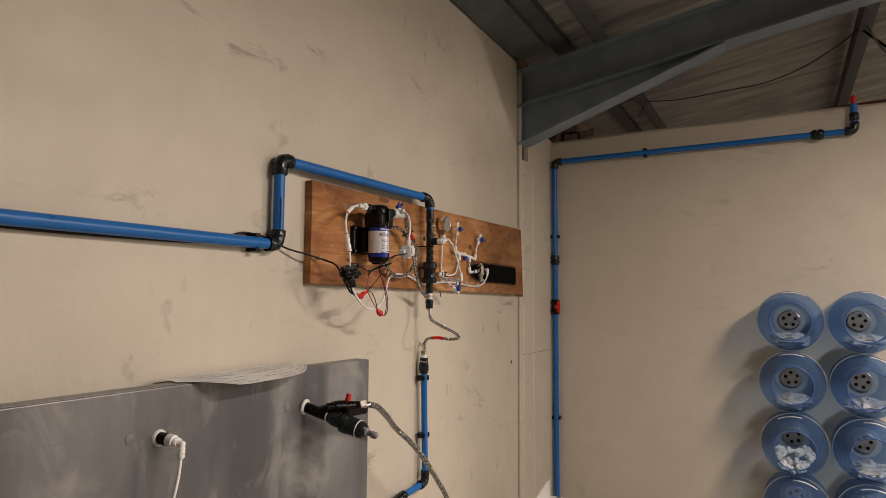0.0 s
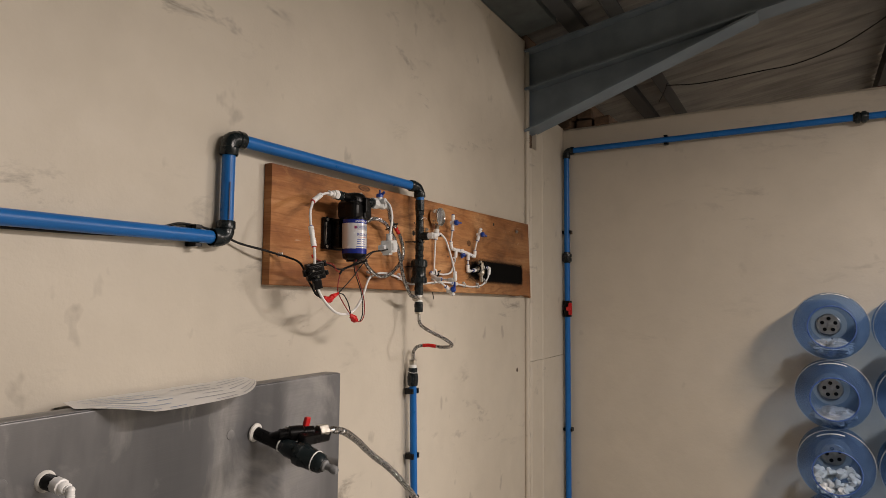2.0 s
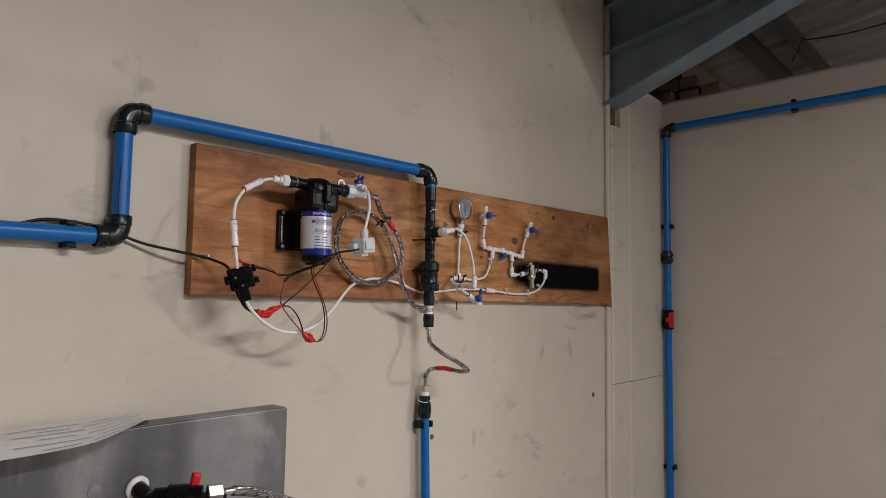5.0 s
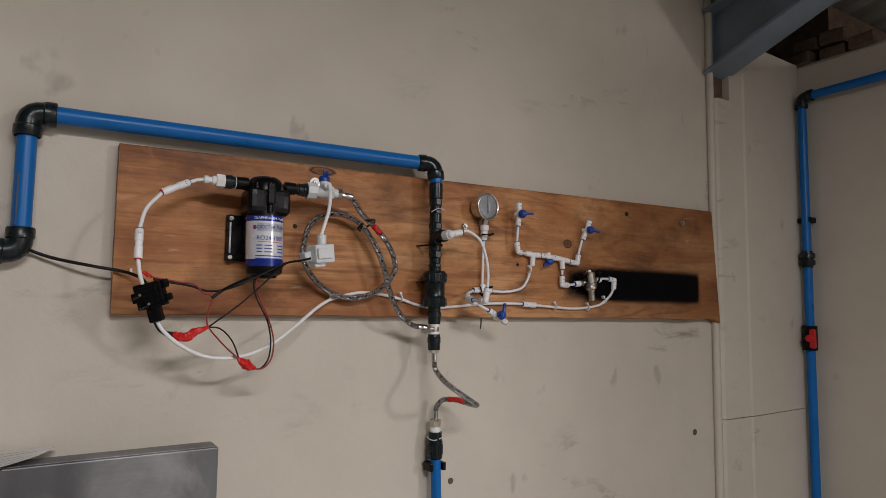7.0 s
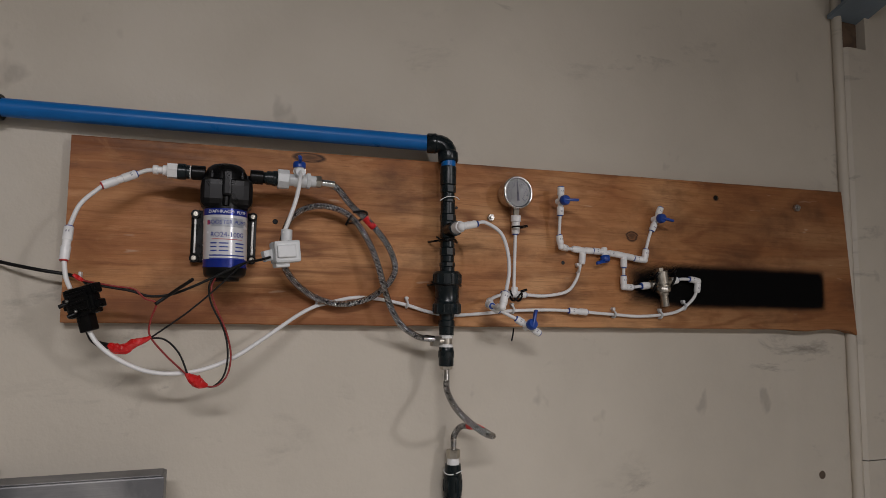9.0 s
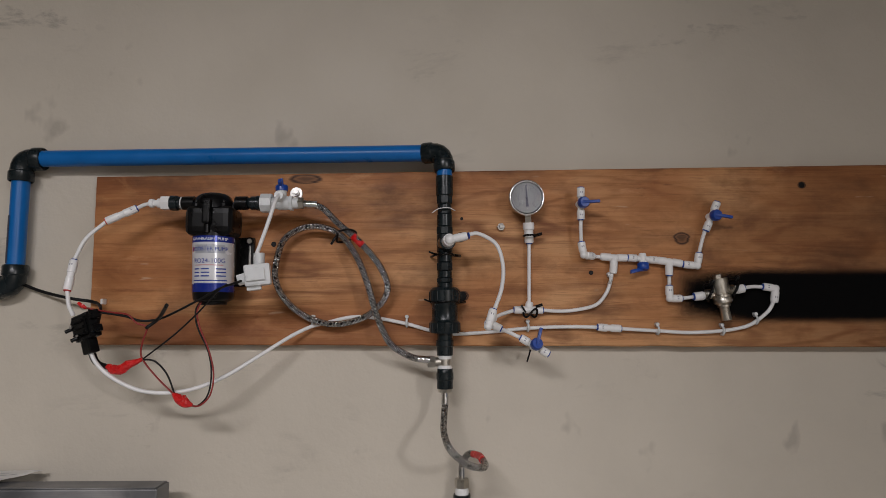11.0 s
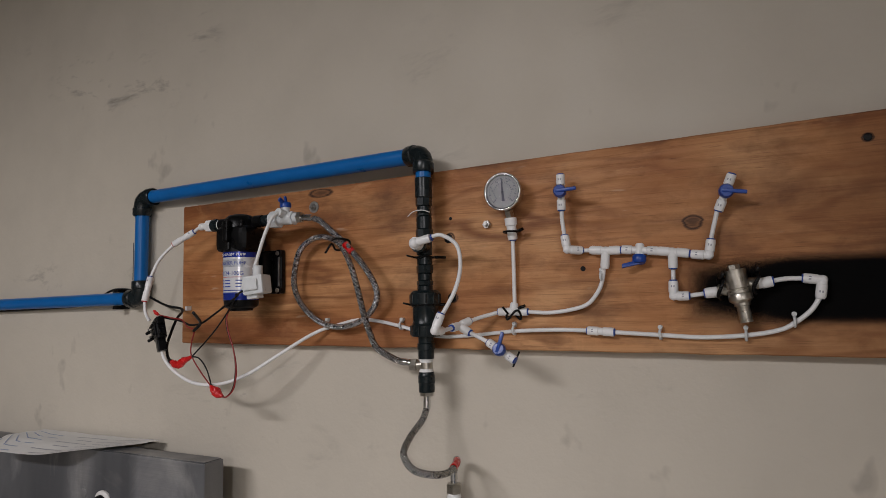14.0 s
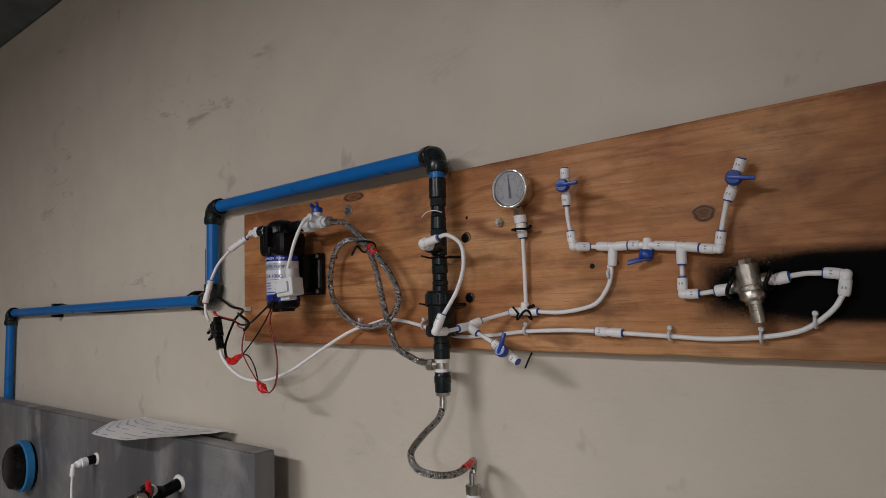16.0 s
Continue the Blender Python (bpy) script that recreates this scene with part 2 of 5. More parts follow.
def braid():
    m = Mat("braided_steel", 0.26, 1.0)
    u, v, w = m.xyz(m.coords(which="UV"))
    a = m.math("SINE", m.math("MULTIPLY", m.math("ADD", u, v), 6.2832))
    b = m.math("SINE", m.math("MULTIPLY", m.math("SUBTRACT", u, v), 6.2832))
    h = m.math("MULTIPLY", a, b)
    f = m.ramp(m.math("MULTIPLY", m.math("ADD", h, 1.0), 0.5), [(0.22, 0.0), (0.66, 1.0)])
    glint = m.noise(m.coords(), 700.0, 2, 0.5)
    lite = m.ramp(glint, [(0.35, (0.36, 0.355, 0.35)), (0.62, (0.92, 0.91, 0.89))])
    col = m.mix(f, (0.03, 0.029, 0.028), lite)
    # dark tracer threads that dip under the weave
    s = m.math("FRACT", m.math("MULTIPLY", m.math("ADD", u, v), 0.25))
    s2 = m.math("FRACT", m.math("MULTIPLY", m.math("SUBTRACT", v, u), 0.25))
    t = m.math("MULTIPLY", m.math("LESS_THAN", s, 0.24), m.math("LESS_THAN", s2, 0.42))
    col = m.mix(m.math("MULTIPLY", t, 0.93), col, (0.012, 0.011, 0.012))
    m.colour(col)
    m.bump(h, 0.7, 0.0008)
    return m.mat


BRAID_MAT = braid()
BLUE_PIPE = plain("blue_pipe_plastic", (0.005, 0.132, 0.42), 0.34, vary=0.10, scale=25, spec=0.32)
DARK_PVC = plain("dark_grey_pvc", (0.009, 0.0145, 0.0165), 0.27, vary=0.25, scale=40, spec=0.36)
BLACK = plain("black_plastic", (0.004, 0.004, 0.0043), 0.30, vary=0.3, spec=0.2)
RUBBER = plain("black_cable_sheath", (0.006, 0.0056, 0.0056), 0.5, vary=0.3, spec=0.3)
WHITE = plain("white_plastic", (0.84, 0.84, 0.83), 0.32, vary=0.05)
TUBE_WHITE = plain("white_tube", (0.80, 0.80, 0.79), 0.42, vary=0.06)
CLEAR_WHITE = plain("milky_plastic", (0.66, 0.68, 0.68), 0.3, vary=0.08)
BLUE = plain("blue_plastic", (0.008, 0.055, 0.31), 0.35, vary=0.1)
RED = plain("red_plastic", (0.55, 0.012, 0.014), 0.35, vary=0.15)
RED_TAPE = plain("red_tape", (0.60, 0.015, 0.015), 0.25, vary=0.2, scale=120, bump=0.5)
RED_WIRE = plain("red_wire_sheath", (0.26, 0.018, 0.014), 0.4)
NICKEL = plain("nickel_plated_brass", (0.52, 0.49, 0.43), 0.33, 1.0, vary=0.15, scale=140, bump=0.25)
CHROME = plain("polished_steel", (0.66, 0.66, 0.66), 0.16, 1.0, vary=0.06)
ZINC = plain("zinc_plate", (0.45, 0.44, 0.42), 0.35, 1.0, vary=0.2)
PTFE = plain("thread_tape", (0.78, 0.78, 0.76), 0.6, vary=0.08)
PAPER = plain("paper", (0.74, 0.73, 0.70), 0.7, vary=0.04)
INK = plain("printed_ink", (0.05, 0.05, 0.07), 0.6)
BLUE_INK = plain("blue_print", (0.02, 0.045, 0.30), 0.4)
PALE_BLUE_INK = plain("pale_blue_print", (0.30, 0.37, 0.52), 0.6)
GREY_MARK = plain("worn_grey_print", (0.34, 0.34, 0.38), 0.5)
RED_INK = plain("red_print", (0.5, 0.03, 0.03), 0.4)
LABEL = plain("label_film", (0.70, 0.71, 0.73), 0.22, 0.15, vary=0.05)
LABEL_BLUE = plain("blue_label_film", (0.012, 0.030, 0.26), 0.2, 0.2, vary=0.05)
LABEL_GREY = plain("grey_label_film", (0.40, 0.42, 0.46), 0.3, 0.2, vary=0.05)
DIAL = plain("dial_face", (0.175, 0.18, 0.18), 0.5, vary=0.03)
BEAM_MAT = plain("blue_grey_steel_paint", (0.18, 0.228, 0.27), 0.45, vary=0.22, scale=9, bump=0.2)
PURLIN_MAT = plain("dark_purlin_paint", (0.085, 0.090, 0.092), 0.55, vary=0.3, scale=12)
EAVE_MAT = plain("dusty_green_grey_paint", (0.10, 0.115, 0.115), 0.6, vary=0.35, scale=14)
FLOOR_MAT = plain("concrete_floor", (0.27, 0.26, 0.24), 0.6, vary=0.25, scale=4, bump=0.3)
BRICK_MAT = plain("bare_brick", (0.15, 0.095, 0.06), 0.85, vary=0.45, scale=30, bump=0.8)
RUST_RED = plain("red_oxide_paint", (0.10, 0.014, 0.012), 0.6, vary=0.3)
MACHINE = plain("white_enamel", (0.70, 0.70, 0.68), 0.3, vary=0.04, scale=10)
FITTING_GREY = plain("grey_nozzle", (0.20, 0.205, 0.21), 0.4)
PLUG_WHITE = plain("white_seal", (0.72, 0.70, 0.66), 0.5)


def roof_mat():
    m = Mat("insulation_foil", 0.6, 0.0)
    c = m.coords((2.5, 18, 3))
    n = m.noise(c, 1.0, 6, 0.6, 0.5)
    col = m.ramp(n, [(0.3, (0.20, 0.195, 0.18)), (0.6, (0.36, 0.35, 0.325)), (0.8, (0.48, 0.465, 0.43))])
    dirt = m.ramp(m.noise(m.coords(), 2.0, 4), [(0.5, 0.0), (0.75, 0.5)])
    m.colour(m.mix(dirt, col, (0.12, 0.11, 0.10)))
    m.bump(n, 0.6, 0.02)
    return m.mat


ROOF_MAT = roof_mat()


def clear_blue():
    m = Mat("clear_blue_plastic", 0.12, 0.0, (0.10, 0.22, 0.48))
    n = m.noise(m.coords(), 14, 4)
    m.colour(m.ramp(n, [(0.3, (0.13, 0.24, 0.46)), (0.7, (0.22, 0.34, 0.57))]))
    m.rough(m.ramp(n, [(0.3, 0.2), (0.7, 0.3)]))
    clear = m.node("ShaderNodeBsdfTransparent", Color=(0.80, 0.89, 0.985, 1))
    both = m.node("ShaderNodeMixShader", Fac=0.86)
    m.link(m.b.outputs[0], both.inputs[1])
    m.link(clear.outputs[0], both.inputs[2])
    m.link(both.outputs[0], m.t.nodes["Material Output"].inputs["Surface"])
    return m.mat


BOTTLE_MAT = clear_blue()
CUT_BLUE = plain("cut_blue_edge", (0.045, 0.10, 0.28), 0.3, vary=0.2)
RIM_SHINE_MAT = plain("painted_rim_shine", (0.50, 0.47, 0.43), 0.35, vary=0.2)
BAG = Mat("clear_bag", 0.22, 0.0, (0.75, 0.78, 0.82))
BAG.b.inputs["Transmission Weight"].default_value = 0.5
BAG.bump(BAG.noise(BAG.coords(), 70, 4, 0.6, 1.0), 0.9, 0.006)
BAG_MAT = BAG.mat
GLASS = Mat("gauge_glass", 0.03, 0.0, (1, 1, 1))
GLASS.b.inputs["Transmission Weight"].default_value = 1.0
GLASS.b.inputs["IOR"].default_value = 1.1
GLASS_MAT = GLASS.mat


# ---- mesh helpers ----
class Shape:
    """Gathers vertices, faces and texture coordinates of one part."""

    def __init__(self):
        self.v, self.f, self.uv, self.flat, self.turned = [], [], {}, set(), False

    def grid(self, rows, closed=True, uvs=None, smooth=True):
        base, n = len(self.v), len(rows[0])
        for r in rows:
            self.v += [tuple(p) for p in r]
        for i in range(len(rows) - 1):
            for j in range(n if closed else n - 1):
                k = (j + 1) % n
                if not smooth:
                    self.flat.add(len(self.f))
                if uvs:
                    self.uv[len(self.f)] = [uvs(i, j), uvs(i, j + 1), uvs(i + 1, j + 1), uvs(i + 1, j)]
                self.f.append((base + i * n + j, base + i * n + k, base + (i + 1) * n + k, base + (i + 1) * n + j))
        return base

    def cap(self, first, n, flip=False):
        face = list(range(first, first + n))
        self.flat.add(len(self.f))
        self.f.append(tuple(face[::-1] if flip else face))

    def add(self, other_v, other_f, flat=True):
        base = len(self.v)
        self.v += [tuple(p) for p in other_v]
        for f in other_f:
            if flat:
                self.flat.add(len(self.f))
            self.f.append(tuple(base + i for i in f))
        return self


def smooth_path(points, step=6):
    """A smooth line through the points."""
    p = [Vector(q) for q in points]
    if len(p) == 2:
        return p
    p = [p[0] * 2 - p[1]] + p + [p[-1] * 2 - p[-2]]
    out = []
    for a, b, c, d in zip(p, p[1:], p[2:], p[3:]):
        for k in range(step):
            t = k / step
            out.append(0.5 * ((2 * b) + (c - a) * t + (2 * a - 5 * b + 4 * c - d) * t * t + (3 * b - a - 3 * c + d) * t ** 3))
    out.append(p[-2])
    return out


def tube(points, r, sides=12, step=6, shape=None, turns=0.0, pitch=0.0):
    """A round tube along a smooth line."""
    s = shape or Shape()
    line = smooth_path(points, step)
    along, up, rows, run = None, None, [], [0.0]
    for i, p in enumerate(line):
        d = (line[min(i + 1, len(line) - 1)] - line[max(i - 1, 0)]).normalized()
        if up is None:
            up = d.orthogonal().normalized()
        up = (up - d * up.dot(d)).normalized()
        side = d.cross(up)
        rows.append([p + (up * math.cos(a) + side * math.sin(a)) * r for a in (2 * math.pi * j / sides for j in range(sides))])
        if i:
            run.append(run[-1] + (p - line[i - 1]).length)
    uvs = (lambda i, j: (j / sides * turns, run[i] / pitch)) if turns else None
    first = s.grid(rows, True, uvs)
    s.cap(first, sides, True)
    s.cap(first + (len(rows) - 1) * sides, sides)
    return s


def lathe(a, b, profile, sides=20, shape=None, smooth=True):
    """A turned form from a to b: profile of (metres from a, radius)."""
    s = shape or Shape()
    a, b = Vector(a), Vector(b)
    d = (b - a).normalized()
    up = d.orthogonal().normalized() if abs(d.z) > 0.95 else (Vector((0, 0, 1)) - d * d.z).normalized()
    side = d.cross(up)
    s.turned = s.turned or sides >= 12
    runs = [[profile[0]]]
    for k in range(1, len(profile)):
        runs[-1].append(profile[k])
        if k + 1 < len(profile):
            one = math.atan2(profile[k][1] - profile[k - 1][1], profile[k][0] - profile[k - 1][0])
            two = math.atan2(profile[k + 1][1] - profile[k][1], profile[k + 1][0] - profile[k][0])
            if abs(one - two) > 0.6:
                runs.append([profile[k]])
    for k, run_ in enumerate(runs):
        rows = [[a + d * h + (up * math.cos(t) + side * math.sin(t)) * max(r, 1e-5) for t in (2 * math.pi * (j + 0.5) / sides for j in range(sides))] for h, r in run_]
        first = s.grid(rows, True, None, smooth)
        if k == 0:
            s.cap(first, sides, True)
        if k == len(runs) - 1:
            s.cap(first + (len(rows) - 1) * sides, sides)
    return s


def rod(a, b, r, sides=20, shape=None, edge=0.0006):
    n = (Vector(b) - Vector(a)).length
    e = min(edge, n * 0.3, r * 0.4)
    return lathe(a, b, [(0, r - e), (e, r), (n - e, r), (n, r - e)], sides, shape)


def hexnut(a, b, r, shape=None):
    return rod(a, b, r, 6, shape, 0.0008) if shape else flatten(rod(a, b, r, 6, None, 0.0008))


def flatten(s):
    s.flat = set(range(len(s.f)))
    return s


def box(lo, hi, bevel=0.0, turn=None, shape=None, segments=2):
    """A box with rounded edges, turned about its middle if wanted."""
    s = shape or Shape()
    lo, hi = Vector(lo), Vector(hi)
    mid, size = (lo + hi) / 2, hi - lo
    bm = bmesh.new()
    bmesh.ops.create_cube(bm, size=1.0, matrix=Matrix.Diagonal((*size, 1)))
    if bevel:
        bmesh.ops.bevel(bm, geom=list(bm.edges), offset=min(bevel, min(size) * 0.45), segments=segments, affect="EDGES", profile=0.6)
    m = Matrix.Translation(mid) @ (turn.to_4x4() if turn else Matrix())
    bm.verts.index_update()
    s.add([m @ v.co for v in bm.verts], [[v.index for v in f.verts] for f in bm.faces])
    bm.free()
    return s


def ball(c, r, shape=None, sides=14, squash=(1, 1, 1)):
    s = shape or Shape()
    rows = [[Vector(c) + Vector((r * squash[0] * math.sin(u) * math.cos(t), r * squash[1] * math.sin(u) * math.sin(t), r * squash[2] * math.cos(u)))
             for t in (2 * math.pi * j / sides for j in range(sides))] for u in (math.pi * (0.02 + 0.96 * i / 8) for i in range(9))]
    first = s.grid(rows)
    s.cap(first, sides)
    s.cap(first + 8 * sides, sides, True)
    return s


def bent(corners, r, radius, sides=16, shape=None):
    """A bend of round section at the middle one of three corners."""
    a, b, c = (Vector(p) for p in corners)
    pts = [a] + [b + (a - b).normalized() * radius * (1 - t) ** 2 + (c - b).normalized() * radius * t ** 2 for t in (0, 0.2, 0.4, 0.6, 0.8, 1)] + [c]
    return tube(pts, r, sides, 1, shape)


def mesh_of(name, s, material, origin):
    me = bpy.data.meshes.new(name)
    o = Vector(origin)
    me.from_pydata([tuple(Vector(p) - o) for p in s.v], [], s.f)
    me.polygons.foreach_set("use_smooth", [i not in s.flat for i in range(len(s.f))])
    if s.uv:
        layer = me.uv_layers.new(name="UVMap")
        for i, poly in enumerate(me.polygons):
            for k, li in enumerate(poly.loop_indices):
                if i in s.uv:
                    layer.data[li].uv = s.uv[i][k]
    if s.turned and not s.uv:
        bm = bmesh.new()
        bm.from_mesh(me)
        bmesh.ops.remove_doubles(bm, verts=list(bm.verts), dist=1e-6)
        bm.to_mesh(me)
        bm.free()
        me.set_sharp_from_angle(angle=0.62)
    me.materials.append(material)
    me.update()
    return me


ORIGIN = {}


def thing(name, place, label, category, group="", kind=""):
    """An empty at the base of a thing, which parents its parts."""
    ob = new(name)
    ob.empty_display_size = 0.05
    ob.location = place
    ORIGIN[ob.name] = Vector(place)
    return tagged(ob, label, category, group, kind)


def solid(name, s, material, label, category, group="", kind="", origin=None):
    """A thing of a single mesh."""
    o = Vector(origin) if origin else Vector([sum(p[i] for p in s.v) / len(s.v) for i in range(3)])
    ob = new(name, mesh_of(name, s, material, o))
    ob.location = o
    ORIGIN[ob.name] = o
    return tagged(ob, label, category, group, kind)


def part(name, s, material, parent, label=""):
    """One mesh under a thing or a part, given in world metres."""
    o = ORIGIN[parent.name]
    ob = new(name, mesh_of(name, s, material, o))
    ob.parent = parent
    ORIGIN[ob.name] = o
    return tagged(ob, label) if label else ob


def text_shape(words, size, place):
    """Letters as a thin mesh; place maps (along, up) to the world."""
    cu = bpy.data.curves.new("letters", "FONT")
    cu.body, cu.size, cu.align_x, cu.align_y = words, size, "CENTER", "CENTER"
    ob = new("letters", cu)
    me = bpy.data.meshes.new_from_object(ob.evaluated_get(bpy.context.evaluated_depsgraph_get()))
    bm = bmesh.new()
    bm.from_mesh(me)
    bmesh.ops.triangulate(bm, faces=list(bm.faces))
    bm.verts.index_update()
    s = Shape().add([place(v.co.x, v.co.y) for v in bm.verts], [[v.index for v in f.verts] for f in bm.faces])
    bm.free()
    bpy.data.objects.remove(ob)
    bpy.data.meshes.remove(me)
    bpy.data.curves.remove(cu)
    return s


# ---- the room ----
def wall_block(name, lo, hi, mat, label):
    return solid(name, box(lo, hi), mat, label, "wall", kind="structure")


ROOM_S, ROOM_E, ROOM_N = -3.2, 4.2, 7.0
wall_block("wall_west", (WALL_X - 0.22, ROOM_S, 0), (WALL_X, 2.649, WALL_TOP), WALL_MAT, "long cream painted plaster wall with scuff marks")
wall_block("wall_south", (WALL_X, ROOM_S - 0.2, 0), (ROOM_E, ROOM_S, 3.5), WALL_MAT, "plain cream wall behind the walk")
wall_block("wall_east", (ROOM_E, ROOM_S, 0), (ROOM_E + 0.2, ROOM_N, 3.6), WALL_MAT, "plain cream wall across the room")
solid("floor", box((WALL_X - 0.22, ROOM_S, -0.12), (ROOM_E, ROOM_N, 0.0)), FLOOR_MAT, "grey worn concrete floor", "floor", kind="structure")
# added closing walls; dark brick colour stands in for the unlit depth beyond
wall_block("wall_beyond_west", (WALL_X - 0.22, FAR_Y + 0.225, 0), (WALL_X, ROOM_N, WALL_TOP), BRICK_MAT, "added side wall of the space beyond, coloured dark")
wall_block("wall_back", (WALL_X - 0.22, ROOM_N, 0), (ROOM_E, ROOM_N + 0.15, 3.6), BRICK_MAT, "added back wall, coloured dark for the unlit depth beyond")

# end wall with a slightly uneven top
s = Shape()
xs = [-1.23 + 0.09 * i for i in range(62)]
xs = [x for x in xs if x < 1.22]
tops = [FAR_TOP + 0.005 * noise.noise((x * 3, 0, 0)) + 0.002 * noise.noise((x * 17, 5, 0)) + 0.004 * (x + 1) for x in xs]
s.grid([[(x, FAR_Y, 0) for x in xs], [(x, FAR_Y, t - 0.012) for x, t in zip(xs, tops)], [(x, FAR_Y + 0.012, t) for x, t in zip(xs, tops)],
        [(x, FAR_Y + 0.22, t + 0.004) for x, t in zip(xs, tops)], [(x, FAR_Y + 0.22, 0) for x in xs]], closed=False, smooth=False)
solid("wall_north", s, FAR_MAT, "cream plastered end wall that stops short of the roof", "wall", kind="structure")

# plastered pillar in the corner, with a ragged pocket under the beam
s = Shape()
out = [(WALL_X - 0.2, 2.649), (-0.990, 2.649), (-0.984, 2.656), (-0.984, 2.70), (-0.984, 2.762), (-0.981, 2.770), (-0.994, FAR_Y - 0.002), (WALL_X - 0.2, FAR_Y - 0.002)]
s.grid([[(x, y, z) for x, y in out] for z in (0, 0.9, 1.348)], smooth=False)
s.grid([[(x, y, z) for x, y in out] for z in (1.3495, 1.8, 2.190)], smooth=False)
s.cap(len(s.v) - 8, 8)
up = [(WALL_X - 0.2, 2.706), (-0.984, 2.706), (-0.984, 2.762), (-0.981, 2.770), (-0.994, FAR_Y - 0.002), (WALL_X - 0.2, FAR_Y - 0.002)]
s.grid([[(x, y, z) for x, y in up] for z in (2.190, 2.29, 2.368)], smooth=False)
s.cap(len(s.v) - 6, 6)
solid("corner_pillar", s, WALL_MAT, "cream plastered corner pillar with a hairline crack", "pillar", kind="structure")
solid("pillar_strip", tube([(-1.000, 2.645, 0), (-1.0005, 2.645, 1.3), (-1.000, 2.645, 2.595)], 0.010, 10, 4), WALL_MAT, "thin painted bead along the pillar joint", "trim", kind="structure")
solid("pillar_core", box((-1.2, 2.640, 2.2), (-1.004, 2.77, 2.66)), BRICK_MAT, "bare brick behind the broken plaster pocket", "wall", kind="structure")

# broken bricks on top of the corner
rng = random.Random(4)
rubble = thing("broken_brickwork", (-0.9, 3.1, 2.37), "ragged bare brickwork on the wall corner", "brickwork", kind="structure")
for row in range(2):
    for i in range(3 - row):
        x0 = -1.02 + i * 0.085 + rng.uniform(-0.01, 0.01)
        z0 = 2.366 + row * 0.046
        part("brick", box((x0, 3.062 + rng.uniform(0, 0.02), z0), (x0 + 0.075, 3.2, z0 + 0.040), 0.006,
                          Euler((rng.uniform(-0.05, 0.05), rng.uniform(-0.06, 0.06), rng.uniform(-0.1, 0.1))).to_matrix(), segments=1), BRICK_MAT, rubble)

# ---- roof ----
SLOPE = 0.165


def beam_top(x):
    return 2.594 + SLOPE * (x + 0.965)


def sloped(x0, x1, y0, y1, low, high, shape=None):
    """A bar that follows the roof between two distances from the wall; low and high are heights over the beam's top."""
    s = shape or Shape()
    p = [(x0, y0, beam_top(x0) + low), (x1, y0, beam_top(x1) + low), (x1, y1, beam_top(x1) + low), (x0, y1, beam_top(x0) + low),
         (x0, y0, beam_top(x0) + high), (x1, y0, beam_top(x1) + high), (x1, y1, beam_top(x1) + high), (x0, y1, beam_top(x0) + high)]
    return s.add(p, [(3, 2, 1, 0), (4, 5, 6, 7), (0, 1, 5, 4), (1, 2, 6, 5), (2, 3, 7, 6), (3, 0, 4, 7)])


def rafter(y):
    """A haunched I-beam from the wall up under the roof."""
    r = thing("roof_beam", (-1.0, y, 2.27), "blue-grey painted steel roof beam with a haunch", "beam")
    part("top_flange", sloped(-1.003, 4.19, y, y + 0.095, -0.008, 0.0), BEAM_MAT, r)
    part("web", sloped(-1.003, 4.19, y + 0.044, y + 0.051, -0.156, -0.008), BEAM_MAT, r)
    part("bottom_flange", sloped(-1.003, 4.19, y, y + 0.095, -0.164, -0.156), BEAM_MAT, r)
    xa, xb, za, zb = -1.003, -0.172, 2.262, beam_top(-0.172) - 0.164
    s = Shape()
    s.add([(xa, y + 0.044, za), (xb, y + 0.044, zb), (xa, y + 0.044, beam_top(xa) - 0.164), (xa, y + 0.051, za), (xb, y + 0.051, zb), (xa, y + 0.051, beam_top(xa) - 0.164)],
          [(0, 1, 2), (5, 4, 3), (0, 3, 4, 1), (1, 4, 5, 2), (2, 5, 3, 0)])
    part("haunch_web", s, BEAM_MAT, r)
    s = Shape()
    s.add([(xa, y, za), (xb, y, zb), (xb, y + 0.095, zb), (xa, y + 0.095, za), (xa, y, za - 0.008), (xb + 0.01, y, zb - 0.004), (xb + 0.01, y + 0.095, zb - 0.004), (xa, y + 0.095, za - 0.008)],
          [(0, 1, 2, 3), (7, 6, 5, 4), (0, 4, 5, 1), (1, 5, 6, 2), (2, 6, 7, 3), (3, 7, 4, 0)])
    part("haunch_flange", s, BEAM_MAT, r)
    part("end_plate", box((-1.006, y + 0.024, 2.262), (-0.998, y + 0.092, 2.586), 0.001), BEAM_MAT, r)


rafter(2.624)

for x in (-0.66, 0.34, 1.34, 2.34, 3.34):
    p = thing("purlin", (x, 2.0, beam_top(x)), "dark steel purlin under the roof sheets", "purlin", "purlins under the roof")
    part("web", sloped(x, x + 0.006, ROOM_S + 0.01, ROOM_N - 0.01, 0.001, 0.088), PURLIN_MAT, p)
    part("lower_flange", sloped(x + 0.007, x + 0.055, ROOM_S + 0.01, ROOM_N - 0.01, 0.001, 0.006), PURLIN_MAT, p)
solid("eave_beam", sloped(-1.007, -0.86, ROOM_S + 0.01, 2.60, 0.046, 0.090), EAVE_MAT, "dusty grey-green steel eave member on the wall top", "beam")
solid("eave_angle", sloped(-0.855, -0.79, ROOM_S + 0.01, ROOM_N - 0.02, 0.060, 0.090), PURLIN_MAT, "pale grey steel angle beside the eave", "beam")

s = Shape()
ny = 520
